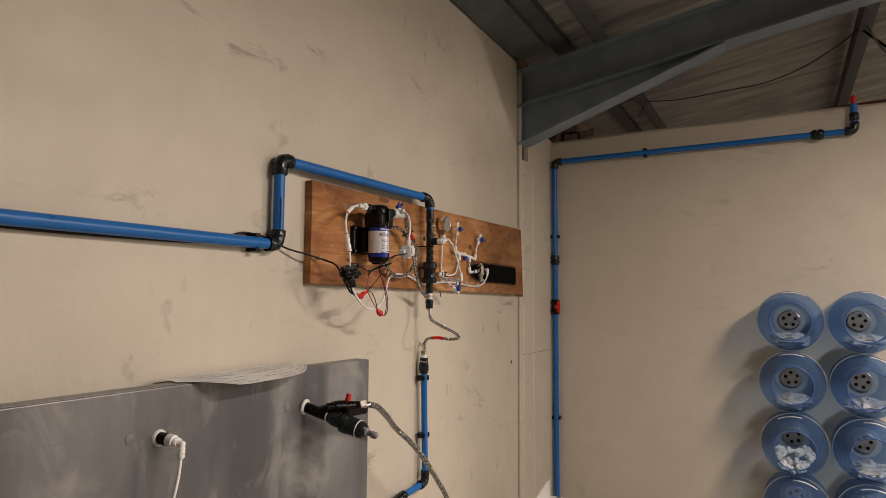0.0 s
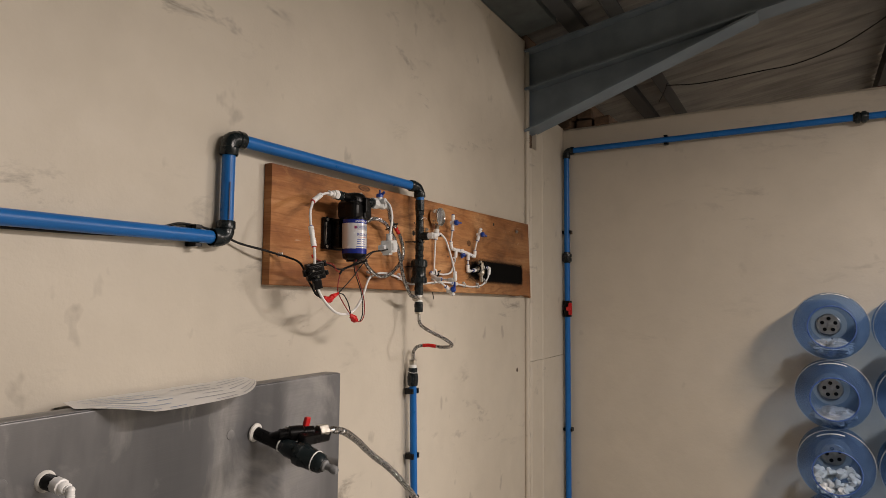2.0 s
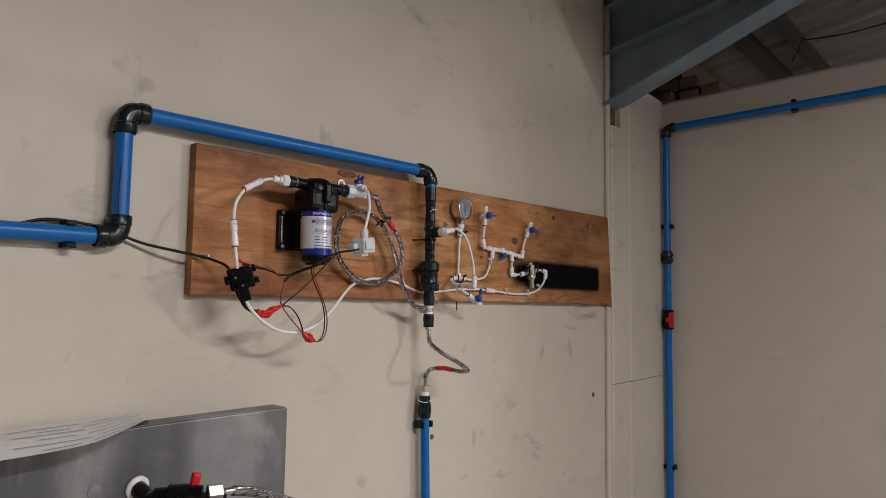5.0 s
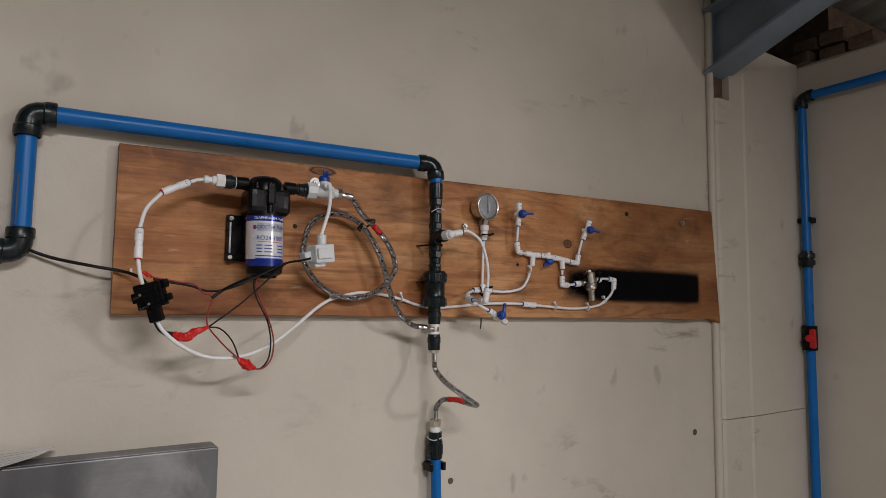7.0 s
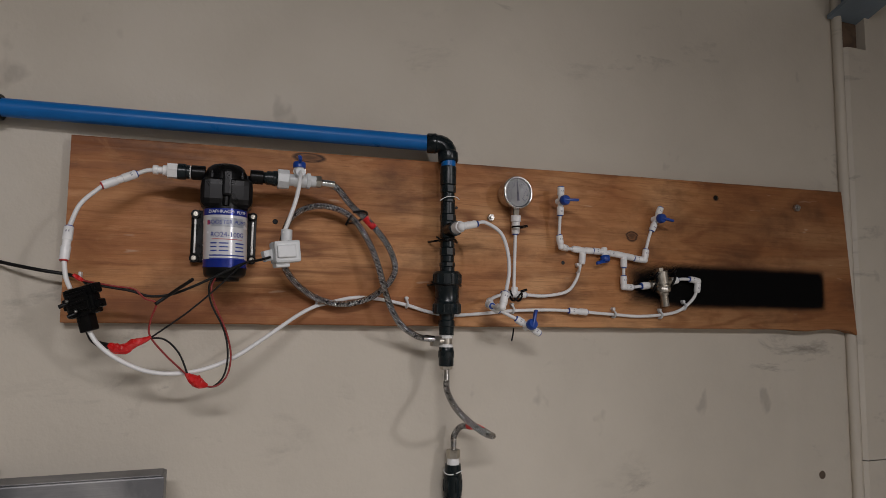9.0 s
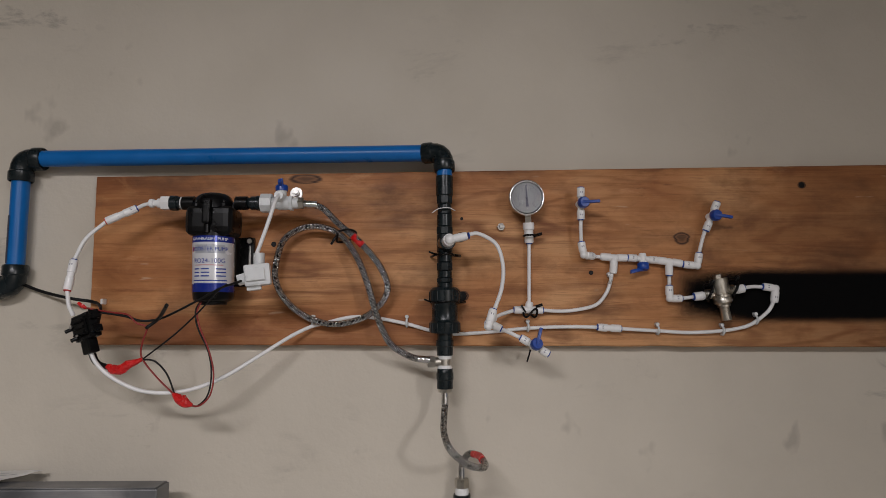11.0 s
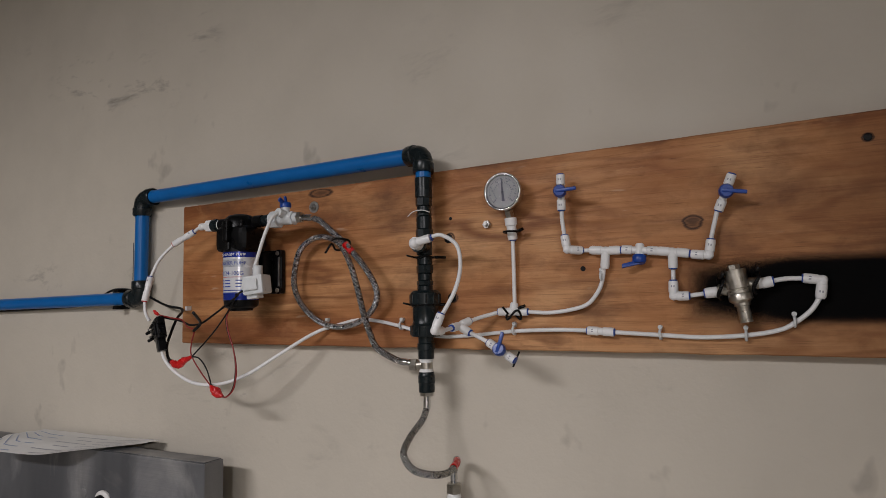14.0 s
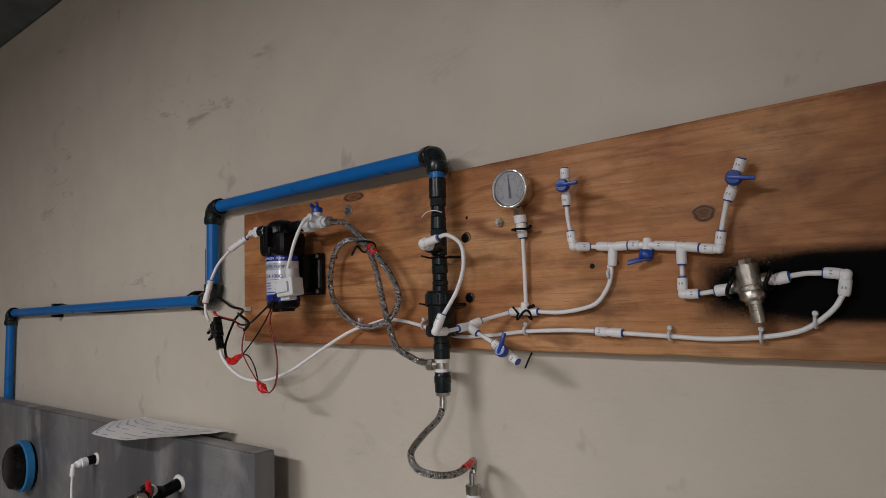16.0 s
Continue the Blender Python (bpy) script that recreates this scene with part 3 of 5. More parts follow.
ys = [ROOM_S + (ROOM_N - ROOM_S) * i / ny for i in range(ny + 1)]


def rib(y):
    u = (y / 0.125) % 1.0
    return 0.030 * max(0.0, 1 - abs(u - 0.5) * 6) + 0.006 * noise.noise((y * 2.1, 3.3, 0))


rows = []
for i in range(14):
    x = -1.2 + 5.45 * i / 13
    rows.append([(x, y, beam_top(x) + 0.096 + rib(y) + 0.006 * noise.noise((x * 2, y * 5, 1))) for y in ys])
s.grid(rows, closed=False)
s.grid([[(x, y, z + 0.03) for x, y, z in r] for r in (rows[0], rows[-1])], closed=False)
solid("ceiling", s, ROOF_MAT, "profiled roof sheeting with pale wrinkled foil beneath", "roof", kind="structure")

# loose cables under the roof
solid("roof_cable", tube([(-0.601, 3.45, 2.627), (-0.444, 3.45, 2.613), (-0.205, 3.45, 2.627), (-0.054, 3.45, 2.637), (0.115, 3.45, 2.687), (0.28, 3.45, 2.78), (0.34, 3.45, 2.83)], 0.0026, 6), RUBBER, "thin black cable slung under the roof", "cable")
solid("cable_tail", tube([(-0.601, 3.45, 2.640), (-0.615, 3.45, 2.60), (-0.642, 3.45, 2.55)], 0.002, 6), RUBBER, "frayed end of a hanging cable", "cable")
solid("strap", tube([(0.36, 3.45, 2.82), (0.44, 3.3, 2.66), (0.56, 3.2, 2.50)], 0.006, 6), RUBBER, "black strap hanging from a purlin", "strap")
solid("strap", tube([(0.37, 3.40, 2.82), (0.40, 3.32, 2.70), (0.44, 3.28, 2.60), (0.43, 3.26, 2.52)], 0.004, 6), ZINC, "thin grey strap hanging beside the black one", "strap")
solid("red_conduit", tube([(0.10, 3.13, FAR_TOP + 0.010), (0.5, 3.13, FAR_TOP + 0.026), (1.6, 3.13, FAR_TOP + 0.040)], 0.009, 8, 2), RUST_RED, "red-brown conduit lying on the wall top", "conduit")

# unseen lamp housings above the walk; the second lamp is added fill
for place in (LAMP_A, FILL_B, LAMP_C):
    lamp = thing("ceiling_lamp", place, "unseen white strip lamp assumed under the roof", "lamp", "strip lamps")
    x, y, z = place
    part("housing", box((x - 0.06, y - 0.3, z + 0.05), (x + 0.06, y + 0.3, z + 0.09), 0.006), MACHINE, lamp)
    part("hanger", rod((x, y, z + 0.09), (x, y, beam_top(x) + 0.09), 0.004, 8), ZINC, lamp)

# ---- blue water pipe ----
PIPE_R = 0.0122


def pipe(parent, a, b, r=PIPE_R):
    return part("pipe", rod(a, b, r, 24), BLUE_PIPE, parent, "bright blue plastic pipe")


def pipe_elbow(parent, a, corner, b, r=0.0165, mat=None):
    """A socket elbow: two collars and a bend."""
    a, c, b = Vector(a), Vector(corner), Vector(b)
    s = bent((a, c, b), r * 0.95, 0.018, 20)
    for end in (a, b):
        d = (end - c).normalized()
        lathe(end - d * 0.016, end, [(0, r * 0.95), (0.002, r * 1.05), (0.014, r * 1.05), (0.016, r * 0.97)], 20, s)
    return part("elbow", s, mat or DARK_PVC, parent, "dark grey elbow")


def pipe_clip(parent, centre, along, out, r=PIPE_R):
    """A snap clip: a foot against the wall and two jaws."""
    c, d, o = Vector(centre), Vector(along).normalized(), Vector(out).normalized()
    w = d.cross(o)
    turn = Matrix((w, d, o)).transposed()
    s = Shape()
    for sign in (-1, 1):
        m = c + w * sign * (r + 0.004) - o * 0.004
        box(m - Vector((0.0035, 0.007, 0.0125)), m + Vector((0.0035, 0.007, 0.0125)), 0.001, turn, s)
    m = c - o * (r + 0.003)
    box(m - Vector((r + 0.007, 0.008, 0.004)), m + Vector((r + 0.007, 0.008, 0.004)), 0.001, turn, s)
    return part("clip", s, BLACK, parent, "black plastic pipe clip")


def union(parent, a, b, r, name="union"):
    """A screwed coupling with ribbed nuts."""
    a, b = Vector(a), Vector(b)
    n = (b - a).length
    s = lathe(a, b, [(0, r * 0.72), (0.12 * n, r * 0.75), (0.14 * n, r * 0.95), (0.2 * n, r), (0.42 * n, r), (0.46 * n, r * 0.8), (0.54 * n, r * 0.8), (0.58 * n, r), (0.8 * n, r), (0.86 * n, r * 0.95), (0.88 * n, r * 0.75), (n, r * 0.72)], 24)
    return part(name, s, DARK_PVC, parent, "dark grey screwed coupling")


UP_Z, LOW_Z = 1.886, 1.695
run = thing("blue_wall_pipe", (-0.988, 1.135, LOW_Z), "blue plastic water pipe with dark elbows along the wall", "pipe")
pipe(run, (-0.986, 1.135, 1.715), (-0.986, 1.135, 1.862))
pipe(run, (-0.984, 1.155, UP_Z), (-0.964, 1.745, UP_Z + 0.004))
pipe(run, (-0.987, 1.113, LOW_Z), (-0.990, 0.0, LOW_Z - 0.012))
pipe(run, (-0.990, -0.022, LOW_Z - 0.045), (-0.990, -0.022, 0.0))
pipe_elbow(run, (-0.986, 1.135, 1.852), (-0.986, 1.135, UP_Z), (-0.985, 1.168, UP_Z))
pipe_elbow(run, (-0.987, 1.102, LOW_Z), (-0.987, 1.135, LOW_Z), (-0.987, 1.135, LOW_Z + 0.033))
pipe_elbow(run, (-0.990, 0.011, LOW_Z - 0.012), (-0.990, -0.022, LOW_Z - 0.012), (-0.990, -0.022, LOW_Z - 0.051))
for y in (1.07, 0.33):
    pipe_clip(run, (-0.989, y, LOW_Z - 0.012 * (1.11 - y)), (0, 1, 0), (1, 0, 0))
part("marking", box((-0.9735, 1.128, 1.73), (-0.9731, 1.130, 1.80)), INK, run)
solid("supply_cable", tube([(-1.001, 0.05, 1.672), (-1.001, 0.3, 1.700), (-1.001, 0.42, 1.694), (-1.000, 0.55, 1.677), (-1.000, 0.8, 1.679), (-1.000, 0.96, 1.686), (-0.999, 1.01, 1.704), (-0.999, 1.045, 1.714), (-0.998, 1.09, 1.712), (-0.997, 1.125, 1.706),
                            (-0.992, 1.17, 1.69), (-0.975, 1.222, 1.679), (-0.975, 1.255, 1.674), (-0.9615, 1.2741, 1.6676), (-0.939, 1.2863, 1.6552), (-0.92, 1.29, 1.621), (-0.913, 1.295, 1.606), (-0.909, 1.304, 1.592), (-0.903, 1.323, 1.587)], 0.0023, 8),
      RUBBER, "black supply cable tucked behind the blue pipe", "cable")
solid("cable_clip", box((-0.985, 1.2680, 1.670), (-0.973, 1.2715, 1.678), 0.0012), WHITE, "small white nail clip on the cable", "clip")

LOW_R = 0.0095
low = thing("lower_wall_pipe", (-0.984, 1.79, 1.02), "blue plastic pipe down the wall with clips", "pipe")
pipe(low, (-0.984, 1.789, 1.362), (-0.984, 1.801, 1.045), LOW_R)
pipe(low, (-0.984, 1.785, 1.022), (-0.982, 1.665, 1.017), LOW_R)
pipe_elbow(low, (-0.984, 1.801, 1.060), (-0.984, 1.802, 1.022), (-0.984, 1.768, 1.022), 0.0130)
pipe_elbow(low, (-0.983, 1.680, 1.017), (-0.982, 1.645, 1.016), (-0.982, 1.645, 0.981), 0.0130)
pipe(low, (-0.982, 1.645, 0.990), (-0.982, 1.645, 0.0), LOW_R)
for z in (1.338, 1.165):
    pipe_clip(low, (-0.984, 1.790 + (1.338 - z) * 0.035, z), (0, 0, 1), (1, 0, 0), LOW_R)
CP = (-0.984, 1.788)
part("coupling", lathe((*CP, 1.352), (*CP, 1.400), [(0, 0.0122), (0.002, 0.0138), (0.032, 0.0138), (0.0325, 0.0125), (0.036, 0.0125), (0.048, 0.0122)], 20), DARK_PVC, low)
for k in range(14):
    a = 2 * math.pi * k / 14
    q = Vector((CP[0] + 0.0134 * math.cos(a), CP[1] + 0.0134 * math.sin(a), 1.360))
    part("rib", rod(q, q + Vector((0, 0, 0.018)), 0.0014, 5), DARK_PVC, low)
part("thread_tape", lathe((*CP, 1.399), (*CP, 1.409), [(0, 0.0096), (0.006, 0.0100), (0.010, 0.0085)], 16), PTFE, low, "white thread tape")
part("tape_strand", tube([(CP[0] + 0.0140 * math.cos(a), CP[1] + 0.0140 * math.sin(a), 1.389 + 0.002 * math.sin(a * 2)) for a in [0.5 * k for k in range(13)]], 0.0009, 5, 2), PTFE, low)

end = thing("end_wall_pipe", (-0.971, 3.024, 1.0), "blue plastic pipe with unions across the end wall", "pipe")
EY, EX, EZ = 3.038, -0.970, 2.257
pipe(end, (EX, EY, 0.0), (EX, EY, EZ - 0.02))
pipe(end, (EX + 0.02, EY, EZ), (0.26, EY, EZ + 0.006))
pipe(end, (0.272, EY, EZ + 0.03), (0.272, EY, EZ + 0.115))
pipe_elbow(end, (EX, EY, EZ - 0.034), (EX, EY, EZ), (EX + 0.034, EY, EZ))
pipe_elbow(end, (0.238, EY, EZ + 0.006), (0.272, EY, EZ + 0.006), (0.272, EY, EZ + 0.040))
union(end, (EX, EY, 1.752), (EX, EY, 1.800), 0.0205)
union(end, (0.119, EY, EZ + 0.005), (0.167, EY, EZ + 0.005), 0.0215)
union(end, (0.272, EY, EZ + 0.045), (0.272, EY, EZ + 0.080), 0.0175, "collar")
for z in (1.890, 1.026, 0.5):
    pipe_clip(end, (EX, EY, z), (0, 0, 1), (0, -1, 0))
pipe_clip(end, (-0.54, EY, EZ + 0.002), (1, 0, 0), (0, -1, 0))
part("air_valve", lathe((0.272, EY, EZ + 0.115), (0.272, EY, EZ + 0.150), [(0, 0.008), (0.012, 0.008), (0.013, 0.011), (0.028, 0.011), (0.034, 0.006)], 14), RED, end, "red plastic vent cap")
part("valve_body", rod((EX, EY, 1.515), (EX, EY, 1.585), 0.0190, 18), BLACK, end, "dark ball valve body")
hand = part("valve_lever", box((EX + 0.015, EY - 0.036, 1.522), (EX + 0.030, EY - 0.022, 1.576), 0.005), RED, end, "red plastic valve lever")
part("hub", rod((EX + 0.017, EY - 0.040, 1.55), (EX + 0.014, EY - 0.014, 1.55), 0.010, 16), RED, hand)

# ---- plywood board ----
s = Shape()
N = 70
low_edge, high_edge = [], []
for i in range(N + 1):
    u = i / N
    y = 1.247 + (2.643 - 1.247) * u
    dip = -0.004 * math.exp(-((y - 2.52) / 0.04) ** 2) - 0.010 * max(0, (y - 2.60) / 0.043) ** 2 + 0.003 * max(0, 1 - abs(y - 2.56) / 0.05)
    low_edge.append((y + 0.001, 1.612 - 0.009 * u + dip + 0.0012 * noise.noise((y * 20, 0, 0))))
    high_edge.append((y - 0.024 * u, 1.8595 + 0.0215 * u + 0.0006 * noise.noise((y * 30, 4, 0))))
BACK = BOARD_X - 0.0205
rows = []
for x, inset in ((BACK, 0.0), (BOARD_X - 0.0015, 0.0), (BOARD_X, 0.0015)):
    rows.append([(x, y, z + inset) for y, z in low_edge] + [(x, y, z - inset) for y, z in reversed(high_edge)])
s.grid(rows, True, None, False)
n = len(rows[0])
for r, flip in ((0, True), (2, False)):
    for i in range(N):
        a = [r * n + i, r * n + i + 1, r * n + n - 2 - i, r * n + n - 1 - i]
        s.flat.add(len(s.f))
        s.f.append(tuple(a if not flip else a[::-1]))
board = solid("plywood_board", s, PLY_MAT, "long worn plywood board screwed to the wall, part sprayed black", "board", origin=(0, 0, 0))


def bolt(y, z, r=0.006, washer=0.0):
    b = thing("bolt", (BOARD_X, y, z), "zinc hex bolt head fixed in the board", "bolt", "bolts in the board")
    x = BOARD_X
    if washer:
        part("washer", rod((x, y, z), (x + 0.0015, y, z), washer, 20), ZINC, b)
    part("head", flatten(rod((x, y, z), (x + 0.006, y, z), r, 6)), ZINC, b)
    part("tip", rod((x + 0.006, y, z), (x + 0.010, y, z), r * 0.5, 10), ZINC, b)


bolt(1.848, 1.783)
bolt(1.544, 1.834, 0.0055, 0.0095)
bolt(2.496, 1.840, 0.007)
for y, z, r in ((1.981, 1.715, 0.0035), (2.013, 1.7175, 0.0028), (1.790, 1.796, 0.0025), (1.786, 1.767, 0.007), (1.790, 1.681, 0.007), (1.512, 1.758, 0.004), (2.303, 1.847, 0.0045)):
    h = solid("screw_hole", lathe((BOARD_X - 0.003, y, z), (BOARD_X + 0.0006, y, z), [(0, r * 0.6), (0.003, r), (0.0036, r * 0.8)], 10), BLACK, "dark hole or plug in the board", "hole", "holes in the board")

# ---- booster pump ----
PX, PY = -0.9265, 1.445
pump = thing("booster_pump", (PX, PY, 1.673), "black diaphragm booster pump with a silver and blue label", "pump")
lean = -0.026


def pp(z, dx=0.0, dy=0.0):
    return (PX + dx, PY + (z - 1.724) * lean + dy, z)


CAN = 0.0272
part("motor_can", lathe(pp(1.672), pp(1.768), [(0, 0.020), (0.002, 0.0245), (0.004, CAN - 0.001), (0.012, CAN), (0.096, CAN)], 40), BLACK, pump)
part("end_cap", lathe(pp(1.668), pp(1.6735), [(0, 0.018), (0.0055, 0.019)], 24), BLACK, pump)


def wrap(z0, z1, a0, a1, lift):
    """A band of label round the can; angles from straight out of the wall."""
    s = Shape()
    rows = []
    for z in (z0, z1):
        c = Vector(pp(z))
        rows.append([c + Vector((math.cos(a), math.sin(a), 0)) * (CAN + lift) for a in [radians(a0 + (a1 - a0) * k / 40) for k in range(41)]])
    s.grid(rows, False)
    return s


film = part("label", wrap(1.694, 1.7605, -179, 179, 0.0003), LABEL, pump, "silver label with blue bands")
part("band", wrap(1.752, 1.7605, -179, 179, 0.0006), LABEL_BLUE, film)
part("band", wrap(1.6850, 1.6955, -179, 179, 0.0006), LABEL_BLUE, film)
part("name_panel", wrap(1.737, 1.7485, -38, 50, 0.0006), LABEL_GREY, film)
part("underline", wrap(1.7205, 1.7213, -36, 46, 0.0006), RED_INK, film)


def on_can(z, turn=0.0):
    def place(u, w):
        a = radians(turn) + u / CAN
        c = Vector(pp(z + w))
        return c + Vector((math.cos(a), math.sin(a), 0)) * (CAN + 0.0009)
    return place


part("lettering", text_shape("DIAPHRAGM  PUMP", 0.0058, on_can(1.7562, 6)), WHITE, film)
part("lettering", text_shape("BOOSTER PUMP", 0.0072, on_can(1.7425, 6)), BLUE_INK, film)
part("lettering", text_shape("RO24-100G", 0.0088, on_can(1.7265, 6)), BLUE_INK, film)
s, s2 = Shape(), Shape()
for k, z in enumerate((1.7158, 1.711, 1.7062, 1.7002, 1.6962)):
    for a0, a1 in (((-40, -22), (-16, 8), (26, 54)) if k < 3 else ((-44, 58),)):
        t = wrap(z - 0.0008, z + 0.0008, a0, a1, 0.0006)
        s.add(t.v, t.f)
part("small_print", s, BLUE_INK, film)
for a in (-47,):
    part("emblem", wrap(1.7395, 1.7455, a - 5, a + 5, 0.0007), RED_INK, film)

# pump head with rounded lobes and two ports
head = part("pump_head", box(pp(1.761, -0.027, -0.032), (PX + 0.027, PY + 0.032, 1.803), 0.012, segments=3), BLACK, pump)
s = Shape()
lathe(pp(1.799), pp(1.822), [(0, 0.027), (0.010, 0.0265), (0.017, 0.0235), (0.021, 0.019), (0.023, 0.012)], 28, s)
part("top_cover", s, BLACK, head)
s = Shape()
for a in range(0, 360, 45):
    q = Vector(pp(1.764)) + Vector((math.cos(radians(a)), math.sin(radians(a)), 0)) * 0.0262
    rod(q, q + Vector((0, 0, 0.042)), 0.0045, 10, s)
    rod(q + Vector((0, 0, 0.042)), q + Vector((0, 0, 0.046)), 0.003, 6, s)
part("screw_posts", s, BLACK, head)
rod_s = Shape()
box(pp(1.776, 0.027, -0.005), (PX + 0.036, PY + 0.005, 1.81), 0.003, None, rod_s)
part("rib", rod_s, BLACK, head)
PZ = 1.809
part("port", rod((PX, PY - 0.028, PZ), (PX, PY - 0.045, PZ), 0.0095, 18), BLACK, pump)
part("port", rod((PX, PY + 0.028, PZ), (PX, PY + 0.045, PZ), 0.0095, 18), BLACK, pump)
brk = part("bracket", box((BOARD_X + 0.0005, PY - 0.045, 1.695), (BOARD_X + 0.010, PY + 0.041, 1.767), 0.003), BLACK, pump, "black mounting bracket")
part("bracket_neck", box((BOARD_X + 0.009, PY - 0.022, 1.698), (PX - 0.026, PY + 0.022, 1.764), 0.003), BLACK, brk)
for sy in (-1, 1):
    y = PY - 0.002 + sy * 0.0375
    part("bracket_edge", box((BOARD_X + 0.010, y - 0.0015, 1.707), (BOARD_X + 0.0125, y + 0.0015, 1.755), 0.0005), ZINC, brk)
    for z in (1.7005, 1.761):
        part("grommet", rod((BOARD_X + 0.010, y, z), (BOARD_X + 0.014, y, z), 0.0062, 14), BLACK, brk)
        part("screw", rod((BOARD_X + 0.014, y, z), (BOARD_X + 0.0165, y, z), 0.0036, 10), NICKEL, brk)


# ---- push-fit tubing ----
TR, FR = 0.0027, 0.0057


def collar(a, b, r=FR):
    """A push-fit socket: stepped sleeve."""
    n = (Vector(b) - Vector(a)).length
    return lathe(a, b, [(0, r * 0.80), (0.0006, r * 0.88), (n * 0.25, r * 0.88), (n * 0.28, r), (n * 0.9, r), (n, r * 0.93)], 16)


def collet(parent, at, away, mat=BLUE, r=0.0048):
    a, d = Vector(at), Vector(away).normalized()
    return part("collet", rod(a - d * 0.0005, a + d * 0.0015, r, 16), mat, parent, "blue release ring" if mat == BLUE else "")


def line(parent, pts, r=TR, mat=None, name="tube"):
    return part(name, tube(pts, r, 12, 8), mat or TUBE_WHITE, parent)


def print_marks(body, a, b, r=FR):
    """Two tiny printed dashes on the front of a socket that runs from a to b."""
    a, b = Vector(a), Vector(b)
    d = (b - a).normalized()
    o = (Vector((1, 0, 0.15)) - d * Vector((1, 0, 0.15)).dot(d)).normalized()
    w = d.cross(o)
    for k in (-1, 1):
        c = b - d * 0.0065 + o * (r + 0.00025) + w * 0.0014 * k
        o2 = o * math.cos(0.24) + w * k * math.sin(0.24)
        c = b - d * 0.0065 + o2 * (r + 0.0002)
        w2 = d.cross(o2)
        s = Shape().add([c - d * 0.0012 - w2 * 0.0007, c + d * 0.0012 - w2 * 0.0007, c + d * 0.0012 + w2 * 0.0007, c - d * 0.0012 + w2 * 0.0007], [(0, 1, 2, 3)])
        part("print_mark", s, GREY_MARK, body)


def coupler(parent, a, b, end_a=BLUE, end_b=BLUE, r=FR, mat=None):
    a, b = Vector(a), Vector(b)
    n, d = (b - a).length, (b - a).normalized()
    s = lathe(a, b, [(0, r * 0.93), (0.0008, r), (n * 0.40, r), (n * 0.42, r * 0.86), (n * 0.58, r * 0.86), (n * 0.60, r), (n - 0.0008, r), (n, r * 0.93)], 16)
    body = part("coupler", s, mat or WHITE, parent, "white push-fit coupler")
    collet(body, a, -d, end_a)
    collet(body, b, d, end_b)
    print_marks(body, a, b, r)
    return body


def bend(parent, a, corner, b, end_a=BLUE, end_b=BLUE):
    a, c, b = Vector(a), Vector(corner), Vector(b)
    s = ball(c, FR * 0.93)
    for e in (a, b):
        t = collar(c, e)
        s.add(t.v, t.f, False)
        s.turned = True
    body = part("elbow", s, WHITE, parent, "white push-fit elbow")
    for e, m in ((a, end_a), (b, end_b)):
        if m:
            collet(body, e, e - c, m)
            print_marks(body, c, e)
    return body


def tee(parent, a, b, c, d=None, ends=(BLUE, WHITE, BLUE)):
    """Three sockets from the point d (the middle of a and b by default)."""
    a, b, c = Vector(a), Vector(b), Vector(c)
    m = Vector(d) if d else (a + b) / 2
    s = ball(m, FR * 0.93)
    for e in (a, b, c):
        t = collar(m, e)
        s.add(t.v, t.f, False)
        s.turned = True
    body = part("tee", s, WHITE, parent, "white push-fit tee")
    for e, k in zip((a, b, c), ends):
        collet(body, e, e - m, k)
    return body


def shutoff(parent, a, b, out, lever):
    """A small ball valve between a and b with a blue knob and lever."""
    a, b, o, l = Vector(a), Vector(b), Vector(out).normalized(), Vector(lever).normalized()
    m = (a + b) / 2
    n, d = (b - a).length, (b - a).normalized()
    s = lathe(a, b, [(0, FR * 0.93), (0.0008, FR), (n * 0.28, FR), (n * 0.30, FR * 0.8), (n * 0.70, FR * 0.8), (n * 0.72, FR), (n - 0.0008, FR), (n, FR * 0.93)], 16)
    rod(m - o * 0.008, m + o * 0.007, FR * 0.95, 16, s)
    body = part("shutoff_valve", s, WHITE, parent, "white push-fit valve with a blue lever")
    collet(body, a, -d)
    collet(body, b, d)
    print_marks(body, m, a)
    print_marks(body, m, b)
    knob = Shape()
    lathe(m + o * 0.007, m + o * 0.017, [(0, 0.0078), (0.001, 0.0084), (0.007, 0.0084), (0.010, 0.0068)], 18, knob)
    side = l.cross(o)
    turn = Matrix((l, side, o)).transposed()
    c = m + o * 0.0155 + l * 0.008
    box(c - Vector((0.0135, 0.0022, 0.0028)), c + Vector((0.0135, 0.0022, 0.0028)), 0.0012, turn, knob)
    part("lever", knob, BLUE, body, "blue plastic lever")
    return body


def nail_clip(y, z, x=BOARD_X):
    c = thing("tube_clip", (x, y, z), "white nail-in tube clip on the board", "clip", "tube clips")
    part("strap", tube([(x + 0.001, y, z - 0.0055), (x + 0.0085, y, z - 0.005), (x + 0.0125, y, z), (x + 0.0085, y, z + 0.005), (x + 0.001, y, z + 0.0055)], 0.0018, 6, 4), CLEAR_WHITE, c)
    part("nail", rod((x, y, z + 0.0085), (x + 0.008, y, z + 0.0085), 0.0028, 10), CLEAR_WHITE, c)


for y, z in ((2.0768, 1.6295), (2.1717, 1.6285), (2.2219, 1.644), (1.8873, 1.6345), (2.008, 1.703), (1.711, 1.6415), (1.575, 1.642)):
    nail_clip(y - 0.002, z + 0.001)

